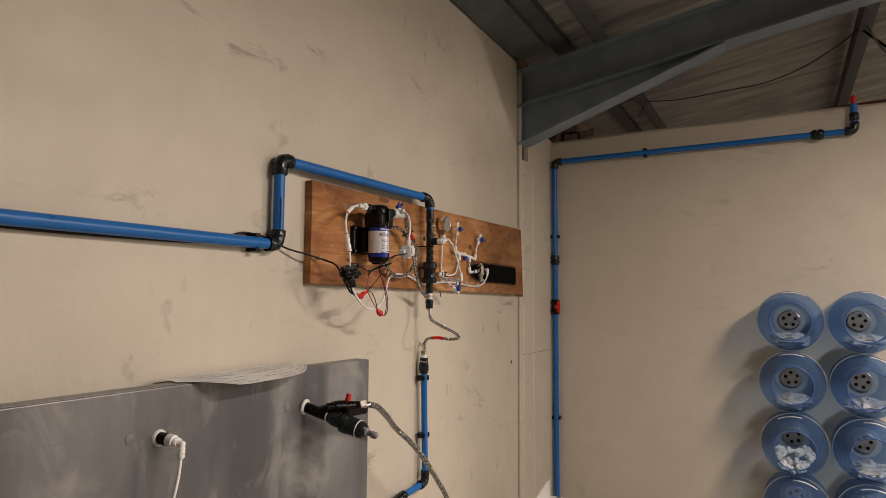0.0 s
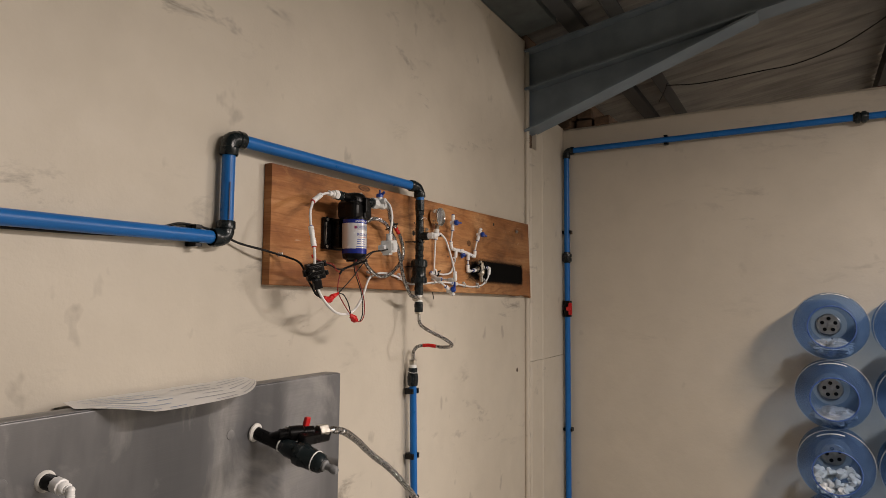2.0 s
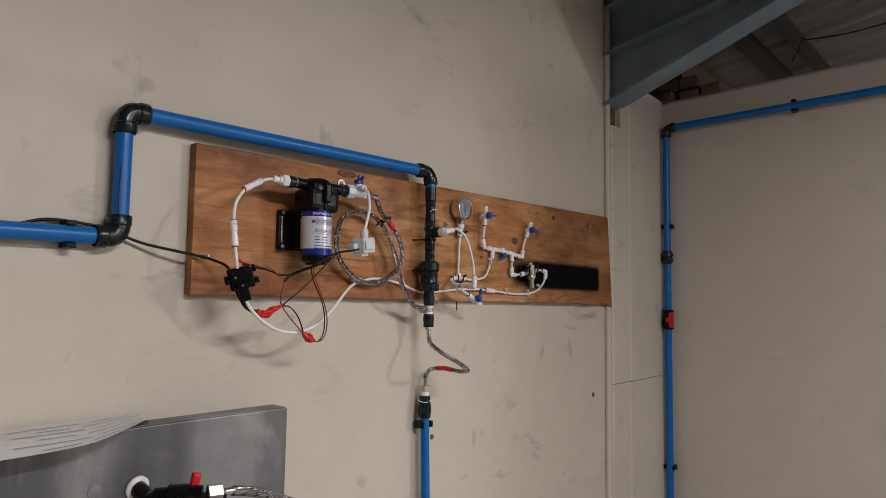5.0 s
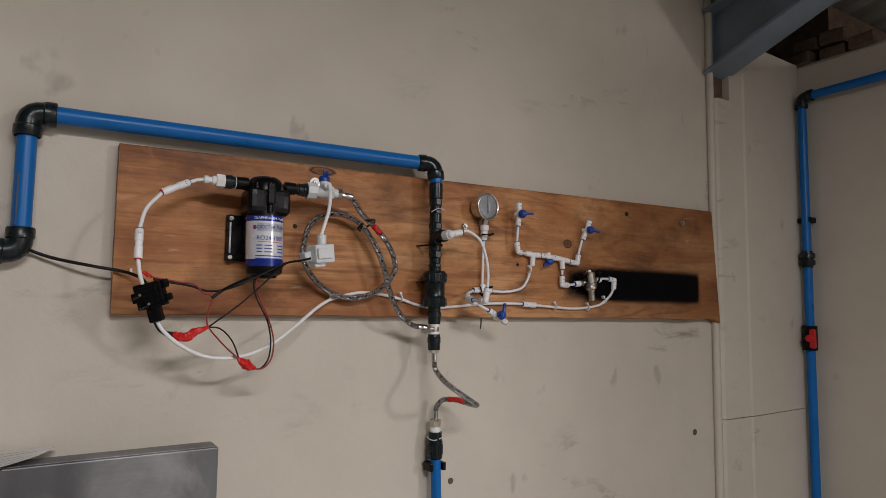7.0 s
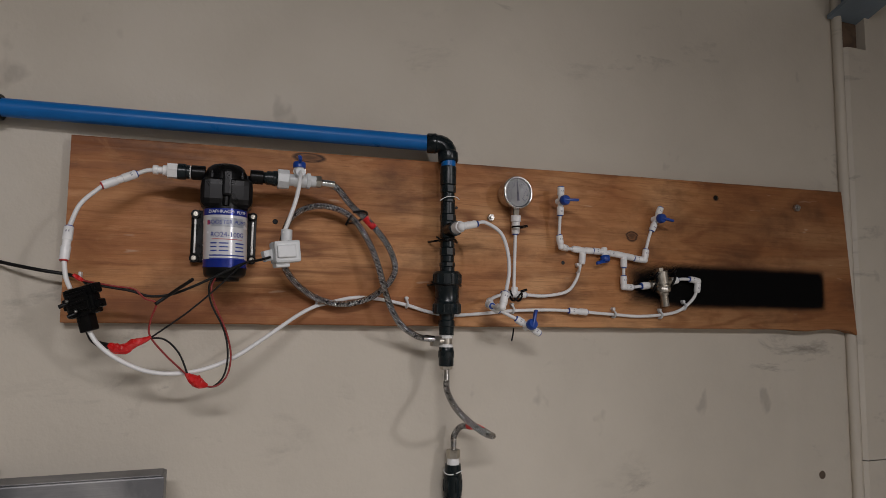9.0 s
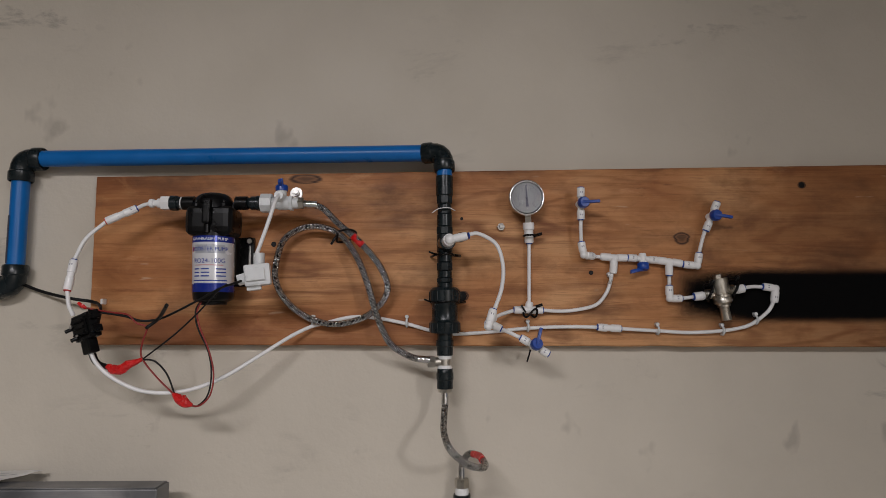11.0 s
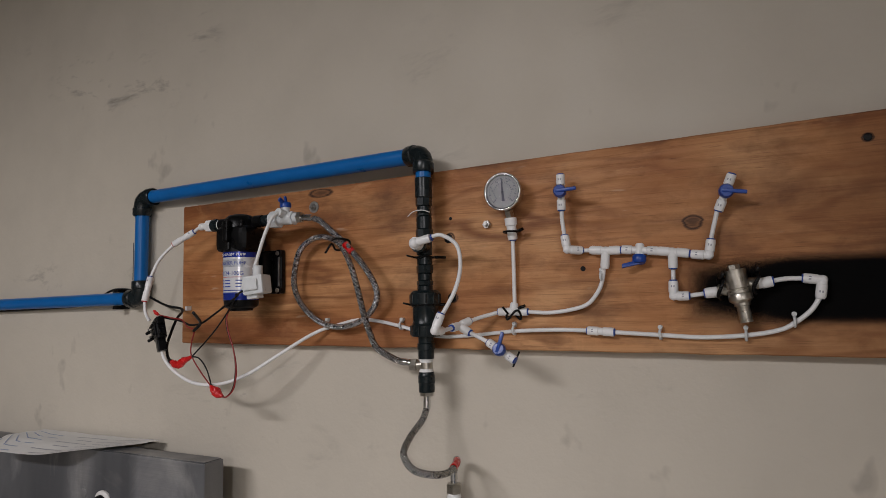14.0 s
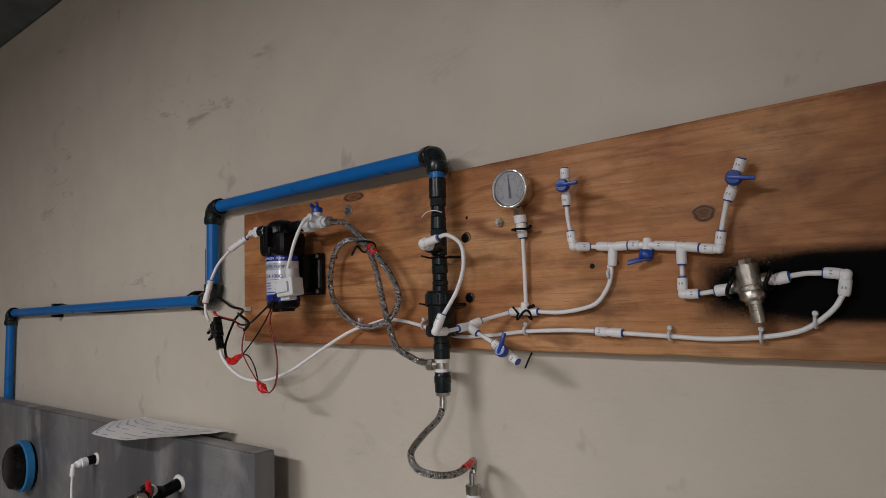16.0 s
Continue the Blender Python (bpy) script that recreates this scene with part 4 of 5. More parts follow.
# inlet tube of the pump, with two inline fittings
feed = thing("pump_inlet_tube", (-0.92, 1.29, 1.66), "white tube with inline couplers feeding the pump", "tubing")
line(feed, [(-0.893, 1.276, 1.654), (-0.889, 1.2715, 1.668), (-0.889, 1.2685, 1.688)])
coupler(feed, (-0.889, 1.2685, 1.687), (-0.899, 1.2695, 1.727), RED_INK, BLUE_INK, 0.0055)
line(feed, [(-0.899, 1.2695, 1.727), (-0.909, 1.278, 1.757), (-0.921, 1.2985, 1.783)])
coupler(feed, (-0.921, 1.298, 1.783), (-0.931, 1.334, 1.8025), RED_INK, BLUE_INK, 0.0055)
line(feed, [(-0.931, 1.333, 1.802), (-0.929, 1.345, 1.807), (-0.9265, 1.357, 1.809)])
part("adapter", lathe((PX, 1.3535, PZ), (PX, 1.3715, PZ), [(0, 0.005), (0.001, 0.006), (0.006, 0.006), (0.007, 0.0045), (0.011, 0.0045), (0.012, 0.0066), (0.018, 0.0066)], 14), WHITE, feed)
part("hex_nut", flatten(rod((PX, 1.3705, PZ), (PX, 1.383, PZ), 0.0102, 6)), WHITE, feed, "white plastic hex nut")
part("dark_union", lathe((PX, 1.383, PZ), (PX, 1.402, PZ), [(0, 0.0098), (0.001, 0.0105), (0.010, 0.0105), (0.011, 0.009), (0.015, 0.009), (0.0155, 0.0075), (0.019, 0.0075)], 10), DARK_PVC, feed)
part("tape", rod((PX, 1.397, PZ), (PX, 1.399, PZ), 0.0088, 14), PTFE, feed)

# outlet valve group
outlet = thing("pump_outlet_valve", (PX, 1.5255, PZ), "grey-white plastic valve with blue lever on the pump outlet", "valve")
part("dark_union", lathe((PX, 1.489, PZ), (PX, 1.5095, PZ), [(0, 0.0078), (0.005, 0.0078), (0.0055, 0.0095), (0.013, 0.0095), (0.0135, 0.0105), (0.0205, 0.0105)], 10), DARK_PVC, outlet)
part("tape", rod((PX, 1.496, PZ), (PX, 1.499, PZ), 0.0086, 14), PTFE, outlet)
part("hex_nut", flatten(rod((PX, 1.5085, PZ), (PX, 1.524, PZ), 0.0135, 8)), CLEAR_WHITE, outlet)
part("valve_body", lathe((PX, 1.5235, PZ), (PX, 1.5605, PZ), [(0, 0.0085), (0.006, 0.0080), (0.010, 0.0098), (0.022, 0.0098), (0.026, 0.0075), (0.030, 0.0078), (0.037, 0.0078)], 16), CLEAR_WHITE, outlet)
part("hex_ring", flatten(rod((PX, 1.5475, PZ), (PX, 1.5525, PZ), 0.0112, 6)), CLEAR_WHITE, outlet)
part("brass_tail", flatten(rod((PX, 1.5595, PZ), (PX, 1.5675, PZ), 0.0085, 6)), NICKEL, outlet)
part("stem", rod((PX + 0.002, 1.537, PZ + 0.004), (PX + 0.002, 1.537, PZ + 0.018), 0.0068, 14), CLEAR_WHITE, outlet)
k = Shape()
lathe((PX + 0.002, 1.537, PZ + 0.017), (PX + 0.002, 1.537, PZ + 0.025), [(0, 0.0085), (0.006, 0.0088), (0.008, 0.0075)], 16, k)
box((PX - 0.002, 1.5345, PZ + 0.021), (PX + 0.018, 1.539, PZ + 0.027), 0.0015, Euler((0, -0.5, 0)).to_matrix(), k)
box((PX + 0.000, 1.535, PZ + 0.022), (PX + 0.004, 1.539, PZ + 0.035), 0.0015, Euler((0.1, 0.2, 0)).to_matrix(), k)
part("lever", k, BLUE, outlet, "blue plastic lever")
part("branch", rod((PX + 0.004, 1.537, PZ + 0.006), (PX + 0.020, 1.537, PZ + 0.008), 0.0066, 14), CLEAR_WHITE, outlet)
line(outlet, [(PX + 0.018, 1.537, PZ + 0.008), (PX + 0.032, 1.5355, PZ - 0.004), (PX + 0.043, 1.5305, PZ - 0.032), (PX + 0.046, 1.5215, PZ - 0.062), (PX + 0.047, 1.5155, PZ - 0.080)])
sensor = part("float_block", box((-0.897, 1.502, 1.692), (-0.869, 1.535, 1.72), 0.003, Euler((0.12, 0, 0.2)).to_matrix()), CLEAR_WHITE, outlet, "milky plastic flow block")
part("block_neck", rod((-0.883, 1.5195, 1.718), (-0.883, 1.5195, 1.735), 0.0072, 14), CLEAR_WHITE, sensor)
part("block_wing", box((-0.895, 1.491, 1.694), (-0.879, 1.505, 1.708), 0.002, Euler((0.3, 0, 0.2)).to_matrix()), CLEAR_WHITE, sensor)
part("block_ridge", box((-0.871, 1.507, 1.698), (-0.865, 1.531, 1.714), 0.0015, Euler((0.12, 0, 0.2)).to_matrix()), CLEAR_WHITE, sensor)
part("block_foot", box((-0.893, 1.505, 1.686), (-0.875, 1.523, 1.694), 0.0015, Euler((0.12, 0, 0.2)).to_matrix()), CLEAR_WHITE, sensor)


# ---- braided hoses ----
def hose_end(parent, a, b, mat=None):
    n = (Vector(b) - Vector(a)).length
    return part("ferrule", lathe(a, b, [(0, 0.0049), (n * 0.15, 0.0053), (n * 0.3, 0.0047), (n * 0.45, 0.0053), (n, 0.0051)], 14), mat or CHROME, parent, "steel ferrule")


def braided(parent, pts, r=0.0046):
    return part("braid", tube(pts, r, 14, 10, None, 8.0, 0.0040), BRAID_MAT, parent)


coil = thing("coiled_braided_hose", (-0.944, 1.613, 1.644), "braided steel hose coiled once with a black tie", "hose")
hose_end(coil, (PX, 1.5665, PZ - 0.001), (-0.9275, 1.586, PZ - 0.002))
braided(coil, [(-0.932, 1.582, 1.807), (-0.936, 1.594, 1.802), (-0.944, 1.611, 1.785), (-0.945, 1.626, 1.772), (-0.943, 1.641, 1.759), (-0.945, 1.664, 1.734), (-0.949, 1.678, 1.711), (-0.954, 1.683, 1.692),
               (-0.959, 1.677, 1.675), (-0.963, 1.665, 1.662), (-0.965, 1.648, 1.65), (-0.966, 1.622, 1.642), (-0.965, 1.601, 1.641), (-0.965, 1.582, 1.645), (-0.965, 1.563, 1.653), (-0.965, 1.542, 1.669),
               (-0.965, 1.528, 1.687), (-0.965, 1.521, 1.706), (-0.965, 1.521, 1.726), (-0.965, 1.53, 1.759), (-0.963, 1.551, 1.776), (-0.96, 1.577, 1.781), (-0.957, 1.603, 1.775), (-0.954, 1.622, 1.761),
               (-0.949, 1.64, 1.734), (-0.945, 1.654, 1.701), (-0.944, 1.667, 1.658), (-0.943, 1.678, 1.631), (-0.941, 1.691, 1.611), (-0.948, 1.715, 1.596), (-0.947, 1.73, 1.592)])
hose_end(coil, (-0.9465, 1.743, 1.591), (-0.947, 1.726, 1.5925))
part("cable_tie", tube([(-0.937, 1.615, 1.771), (-0.933, 1.629, 1.773), (-0.949, 1.638, 1.77), (-0.965, 1.625, 1.761), (-0.954, 1.611, 1.758), (-0.939, 1.613, 1.766), (-0.934, 1.605, 1.752)], 0.0018, 6), BLACK, coil, "black cable tie")
part("tag", tube([(-0.9435, 1.634, 1.765), (-0.9435, 1.648, 1.7515)], 0.0052, 14), RED_TAPE, coil, "red printed hose tag")

loop = thing("lower_braided_hose", (-0.95, 1.765, 1.45), "short braided steel hose bowing out from the wall", "hose")
part("hex_nut", flatten(rod((-0.953, 1.764, 1.554), (-0.953, 1.764, 1.546), 0.0096, 6)), NICKEL, loop)
hose_end(loop, (-0.953, 1.764, 1.547), (-0.952, 1.764, 1.528))
braided(loop, [(-0.952, 1.764, 1.530), (-0.942, 1.7625, 1.515), (-0.908, 1.762, 1.498), (-0.876, 1.770, 1.483), (-0.866, 1.790, 1.468), (-0.882, 1.809, 1.460), (-0.912, 1.816, 1.457), (-0.946, 1.811, 1.4605), (-0.973, 1.798, 1.458), (-0.983, 1.7905, 1.446), (-0.984, 1.788, 1.434)])
hose_end(loop, (-0.984, 1.788, 1.420), (-0.984, 1.788, 1.438))
part("tag", tube([(-0.928, 1.8145, 1.4585), (-0.946, 1.811, 1.4605), (-0.963, 1.8035, 1.4598)], 0.0051, 14), RED_TAPE, loop, "red printed hose tag")
part("hex_nut", flatten(rod((*CP, 1.409), (*CP, 1.422), 0.0104, 6)), NICKEL, loop)

# ---- dark valve stack ----
SX, SY = -0.953, 1.764
stack = thing("dark_valve_stack", (SX, SY, 1.552), "dark grey plastic fittings stacked as a vertical pipe", "pipework")
pipe_elbow(stack, (-0.966, 1.733, UP_Z + 0.004), (-0.957, SY - 0.001, UP_Z + 0.004), (SX, SY, 1.860), 0.0148)
part("blue_stub", rod((SX, SY, 1.850), (SX, SY, 1.862), 0.0112, 20), BLUE_PIPE, stack)
for z0, z1, r, hexed in ((1.824, 1.853, 0.0158, 0), (1.812, 1.824, 0.0150, 1), (1.803, 1.812, 0.0128, 0), (1.797, 1.803, 0.0138, 1), (1.779, 1.797, 0.0140, 0), (1.768, 1.779, 0.0155, 1), (1.742, 1.768, 0.0142, 0),
                         (1.728, 1.739, 0.0138, 0), (1.716, 1.728, 0.0150, 1), (1.706, 1.716, 0.0132, 0), (1.699, 1.706, 0.0150, 1), (1.690, 1.699, 0.0140, 0)):
    s = rod((SX, SY, z0), (SX, SY, z1), r * 0.79, 8 if hexed else 20, None, 0.001)
    part("nipple" if hexed else "socket", flatten(s) if hexed else s, DARK_PVC, stack)
part("inner_pipe", rod((SX, SY, 1.60), (SX, SY, 1.85), 0.0088, 14), DARK_PVC, stack)
part("union", lathe((SX, SY, 1.628), (SX, SY, 1.692), [(0, 0.0195), (0.002, 0.0208), (0.015, 0.0208), (0.017, 0.0190), (0.019, 0.0182), (0.041, 0.0182), (0.043, 0.0192), (0.045, 0.0212), (0.060, 0.0212), (0.064, 0.0180)], 28), DARK_PVC, stack, "large dark union")
for k in range(12):
    a = 2 * math.pi * k / 12
    for z0, z1, r in ((1.630, 1.643, 0.0206), (1.674, 1.687, 0.0210)):
        q = Vector((SX + r * math.cos(a), SY + r * math.sin(a), z0))
        part("grip_rib", rod(q, q + Vector((0, 0, z1 - z0)), 0.0014, 5), DARK_PVC, stack)
part("reducer", lathe((SX, SY, 1.597), (SX, SY, 1.629), [(0, 0.0112), (0.012, 0.0114), (0.013, 0.0124), (0.021, 0.0124), (0.022, 0.0108), (0.032, 0.0112)], 20), DARK_PVC, stack)
part("tape", lathe((SX, SY, 1.592), (SX, SY, 1.598), [(0, 0.0092), (0.006, 0.0102)], 16), PTFE, stack, "white thread tape")
part("brass_tee", rod((SX, SY, 1.580), (SX, SY, 1.593), 0.0088, 16), NICKEL, stack, "nickel plated tee")
part("tee_arm", rod((SX, SY, 1.588), (SX + 0.001, SY - 0.016, 1.588), 0.0066, 14), NICKEL, stack)
part("hose_nut", flatten(rod((SX + 0.001, SY - 0.014, 1.588), (SX + 0.002, SY - 0.024, 1.5885), 0.0088, 6)), NICKEL, stack)
part("tape", lathe((SX, SY, 1.577), (SX, SY, 1.584), [(0, 0.0108), (0.003, 0.0104), (0.007, 0.0085)], 16), PTFE, stack)
part("socket", lathe((SX, SY, 1.551), (SX, SY, 1.579), [(0, 0.0108), (0.001, 0.0112), (0.012, 0.0112), (0.013, 0.0120), (0.022, 0.0120), (0.023, 0.0112), (0.028, 0.0109)], 20), DARK_PVC, stack)
part("thread_wisp", tube([(SX + 0.015, SY - 0.018, 1.797), (SX + 0.0165, SY - 0.008, 1.803), (SX + 0.0165, SY + 0.006, 1.804), (SX + 0.010, SY + 0.015, 1.801)], 0.0007, 5), PTFE, stack, "loose wisp of thread tape")
for z, w in ((1.739, 0.0128), (1.672, 0.0195)):
    ring = tube([(SX + w * math.cos(a), SY + w * math.sin(a), z + 0.001 * math.sin(3 * a)) for a in [0.45 * k for k in range(15)]], 0.0017, 6, 3)
    tube([(SX + 0.006, SY - w, z), (SX + 0.014, SY - w - 0.009, z + 0.003)], 0.0014, 6, 2, ring)
    tube([(SX - 0.006, SY + w, z), (SX - 0.02, SY + w + 0.010, z)], 0.0022, 6, 2, ring)
    tube([(SX - 0.002, SY - w, z), (BOARD_X, SY - 0.020, z)], 0.0016, 6, 2, ring)
    part("cable_tie", ring, BLACK, stack, "black cable tie round the pipe")

# side outlet of the stack and the tubing below it
side = thing("stack_outlet_tubing", (-0.9110, 1.7990, 1.6320), "white push-fit fittings and tube branching from the stack", "tubing")
part("boss", rod((SX, SY, 1.754), (SX + 0.026, SY + 0.004, 1.755), 0.0112, 18), DARK_PVC, side, "dark tee boss")
s = rod((SX + 0.024, SY + 0.0035, 1.755), (SX + 0.040, SY + 0.006, 1.756), 0.0086, 16)
ball((SX + 0.042, SY + 0.0065, 1.756), 0.0072, s)
part("adapter", s, WHITE, side, "white push-fit elbow")
part("adapter_arm", collar((SX + 0.042, SY + 0.0065, 1.756), (SX + 0.040, SY + 0.030, 1.7612), 0.0058), WHITE, side)
collet(side, (SX + 0.040, SY + 0.032, 1.7615), (-0.1, 1, 0.2))
line(side, [(-0.9130, 1.7960, 1.7630), (-0.9140, 1.8110, 1.7640), (-0.9110, 1.8340, 1.7490), (-0.9040, 1.8420, 1.7200), (-0.8930, 1.8390, 1.6900), (-0.8820, 1.8300, 1.6660), (-0.8780, 1.8265, 1.6580)])
bend(side, (-0.8775, 1.8260, 1.6600), (-0.8720, 1.8190, 1.6390), (-0.8920, 1.8200, 1.6385), BLUE, BLUE)
line(side, [(-0.8910, 1.8200, 1.6385), (-0.9050, 1.8210, 1.6395), (-0.9180, 1.8225, 1.6410)])
tee(side, (-0.9160, 1.8222, 1.6408), (-0.9500, 1.8330, 1.6490), (-0.9320, 1.8410, 1.6340), (-0.9344, 1.8240, 1.6430), (BLUE, BLUE, BLUE))
line(side, [(-0.9490, 1.8325, 1.6485), (-0.9640, 1.8450, 1.6540), (-0.9770, 1.8660, 1.6600)])
line(side, [(-0.9322, 1.8390, 1.6352), (-0.9305, 1.8560, 1.6275), (-0.9290, 1.8720, 1.6200)])
shutoff(side, (-0.9290, 1.8680, 1.6220), (-0.9250, 1.9050, 1.6000), (0.9, 0.1, 0.25), (-0.1110, 0.2490, 0.9020))

# ---- pressure gauge ----
GX, GY, GZ = -0.957, 1.883, 1.822
gauge = thing("pressure_gauge", (GX, GY, 1.78), "round steel pressure gauge with a pale dial", "gauge")
face = Vector((1, 0.06, -0.02)).normalized()
g0 = Vector((GX, GY, GZ))
part("case", lathe(g0 - face * 0.024, g0, [(0, 0.0205), (0.002, 0.0230), (0.018, 0.0236), (0.020, 0.0255), (0.024, 0.0262)], 40), CHROME, gauge)
s = Shape()
gu = (Vector((0, 0, 1)) - face * face.z).normalized()
gs = gu.cross(face)


def ring_rows(c, radii):
    return [[c + face * h + (gu * math.cos(t) + gs * math.sin(t)) * r for t in [2 * math.pi * j / 40 for j in range(40)]] for h, r in radii]


s.grid(ring_rows(g0, [(0.0, 0.0262), (0.003, 0.0260), (0.0042, 0.0245), (0.003, 0.0228), (0.0005, 0.0222)]))
part("bezel", s, CHROME, gauge, "polished bezel")
dial = part("dial", rod(g0 - face * 0.0002, g0 + face * 0.0008, 0.0222, 40), DIAL, gauge, "pale printed dial")
s = Shape()
for k in range(41):
    a = radians(-135 + 270 * k / 40)
    d = gu * math.cos(a) - gs * math.sin(a)
    w = face.cross(d)
    r0, r1, h = (0.0165, 0.0195, 0.0003) if k % 5 == 0 else (0.0180, 0.0195, 0.00016)
    c = g0 + face * 0.0010
    h *= 2.0
    s.add([c + d * r0 - w * h, c + d * r1 - w * h, c + d * r1 + w * h, c + d * r0 + w * h], [(0, 1, 2, 3)])
    if k % 2 == 0:
        s.add([c + d * 0.0115 - w * 0.00045, c + d * 0.0132 - w * 0.00045, c + d * 0.0132 + w * 0.00045, c + d * 0.0115 + w * 0.00045], [(0, 1, 2, 3)])
    if k % 8 == 0:
        s.add([c + d * 0.0142 - w * 0.0011, c + d * 0.0156 - w * 0.0011, c + d * 0.0156 + w * 0.0011, c + d * 0.0142 + w * 0.0011], [(0, 1, 2, 3)])
part("scale_marks", s, INK, dial)
nd = (gu * math.cos(radians(4)) - gs * math.sin(radians(4)))
nw = face.cross(nd)
c = g0 + face * 0.0018
s = Shape().add([c - nd * 0.013 - nw * 0.0021, c - nd * 0.013 + nw * 0.0021, c + nw * 0.0013, c + nd * 0.0185 + nw * 0.0006, c + nd * 0.0185 - nw * 0.0006, c - nw * 0.0013], [(0, 1, 2, 3, 4, 5)])
rod(c - face * 0.0004, c + face * 0.0008, 0.0018, 12, s)
part("needle", s, INK, dial)
s = Shape()
s.grid(ring_rows(g0, [(0.0026, 0.0228), (0.0028, 0.0001)]))
glass = part("glass", s, GLASS_MAT, gauge)
glass.visible_shadow = False
base = Vector((-0.9680, 1.8865, 1.7980))
part("stem", flatten(rod(base, base + Vector((-0.004, 0.001, -0.010)), 0.0058, 4)), NICKEL, gauge, "brass stem")
part("stem_nut", lathe((-0.9720, 1.8875, 1.7880), (-0.9760, 1.8885, 1.7580), [(0, 0.0075), (0.001, 0.0084), (0.010, 0.0084), (0.011, 0.0068), (0.016, 0.0068), (0.018, 0.0070), (0.029, 0.0066), (0.030, 0.0060)], 12), WHITE, gauge)
collet(gauge, (-0.9760, 1.8885, 1.7580), (0, 0, -1))
ring = tube([(-0.967 + 0.0095 * math.cos(a), 1.889 + 0.0095 * math.sin(a), 1.768) for a in [0.45 * k for k in range(15)]], 0.0016, 6, 3)
tube([(-0.9720, 1.8975, 1.7690), (-0.9670, 1.9060, 1.7710)], 0.0024, 6, 2, ring)
part("cable_tie", ring, BLACK, gauge)
line(gauge, [(-0.9760, 1.8885, 1.7590), (-0.9780, 1.8880, 1.7110), (-0.9790, 1.8875, 1.6690)])

# ---- push-fit manifold ----
man = thing("push_fit_manifold", (-0.977, 2.007, 1.655), "row of white push-fit tees and blue-lever valves on the board", "tubing")
X = -0.9765
tee(man, (X, 1.8653, 1.6605), (X, 1.9066, 1.66), (X, 1.8878, 1.671), None, (BLUE, BLUE, WHITE))
ring = tube([(X + 0.004 + 0.008 * math.cos(a), 1.888 + 0.010 * math.sin(a), 1.656 + 0.006 * math.sin(a * 2)) for a in [0.45 * k for k in range(15)]], 0.0016, 6, 3)
tube([(X + 0.006, 1.8957, 1.665), (X + 0.008, 1.9054, 1.668)], 0.0022, 6, 2, ring)
tube([(X + 0.006, 1.881, 1.657), (X + 0.010, 1.8747, 1.667)], 0.0014, 6, 2, ring)
part("cable_tie", ring, BLACK, man, "black cable tie")
line(man, [(X, 1.9054, 1.66), (X, 1.9364, 1.6585), (X, 1.966, 1.662), (X - 0.002, 1.9875, 1.669), (X - 0.003, 2.0012, 1.685), (X - 0.003, 2.0075, 1.701), (X - 0.001, 2.01, 1.717)])
T1 = 1.7365
tee(man, (X, 1.9943, T1 + 0.0015), (X, 2.0319, T1 - 0.0005), (X, 2.0114, T1 - 0.022), (X, 2.0133, T1), (WHITE, BLUE, WHITE))
bend(man, (-0.967, 1.9633, 1.758), (-0.966, 1.966, T1 + 0.003), (X, 1.9826, T1 + 0.002), BLUE, BLUE)
line(man, [(X, 1.9797, T1 + 0.002), (X, 1.9973, T1 + 0.001)])
line(man, [(-0.967, 1.9633, 1.756), (-0.963, 1.9621, 1.776), (-0.961, 1.9621, 1.794)])
shutoff(man, (-0.961, 1.9621, 1.791), (-0.959, 1.9627, 1.837), (1, 0.15, 0.0), (0, 1, 0.05))
line(man, [(X, 2.03, T1), (X, 2.0396, T1)])
shutoff(man, (X, 2.0338, T1), (X, 2.0768, T1 - 0.004), (0.25, -0.04, -1), (0.25, -1, -0.22))
tee(man, (X, 2.0768, T1 - 0.004), (X, 2.1128, T1 - 0.009), (X, 2.0936, T1 - 0.026), (X, 2.094, T1 - 0.006), (BLUE, BLUE, BLUE))
bend(man, (X, 2.1153, T1 - 0.010), (X + 0.002, 2.1351, T1 - 0.0125), (X + 0.002, 2.1381, T1 + 0.006))
line(man, [(X + 0.002, 2.1376, T1 + 0.004), (-0.973, 2.1427, 1.761), (-0.971, 2.1472, 1.777)])
shutoff(man, (-0.971, 2.1482, 1.776), (-0.967, 2.165, 1.817), (1, 0.15, 0.0), (0, 1, -0.18))
line(man, [(X, 2.0936, T1 - 0.028), (X, 2.0931, T1 - 0.044)])
bend(man, (X, 2.0931, 1.695), (X, 2.0926, 1.6765), (X, 2.1102, 1.6765))
line(man, [(X, 2.1092, 1.6765), (X + 0.001, 2.1305, 1.679)])
part("socket", collar((X + 0.001, 2.1467, 1.681), (X + 0.001, 2.1285, 1.679), 0.0064), WHITE, man)
collet(man, (X + 0.001, 2.1285, 1.679), (0, -1, -0.1), BLUE, 0.0055)

# relief valve in nickel plated brass
rv = thing("relief_valve", (-0.97, 2.165, 1.651), "nickel plated brass relief valve tied to the board", "valve")
ra, rb = Vector((-0.9675, 2.1604, 1.711)), Vector((-0.9675, 2.1707, 1.649))
part("body", lathe(ra, rb, [(0, 0.0050), (0.006, 0.0050), (0.0062, 0.0126), (0.0275, 0.0126), (0.028, 0.0112), (0.0295, 0.0112), (0.030, 0.0134), (0.033, 0.0134), (0.0335, 0.0127), (0.035, 0.0134), (0.041, 0.0134), (0.0445, 0.0090), (0.0475, 0.0090), (0.048, 0.0070), (0.067, 0.0070)], 24), NICKEL, rv)
part("cap_nut", flatten(rod(ra, ra + (rb - ra).normalized() * 0.006, 0.0068, 6)), NICKEL, rv)
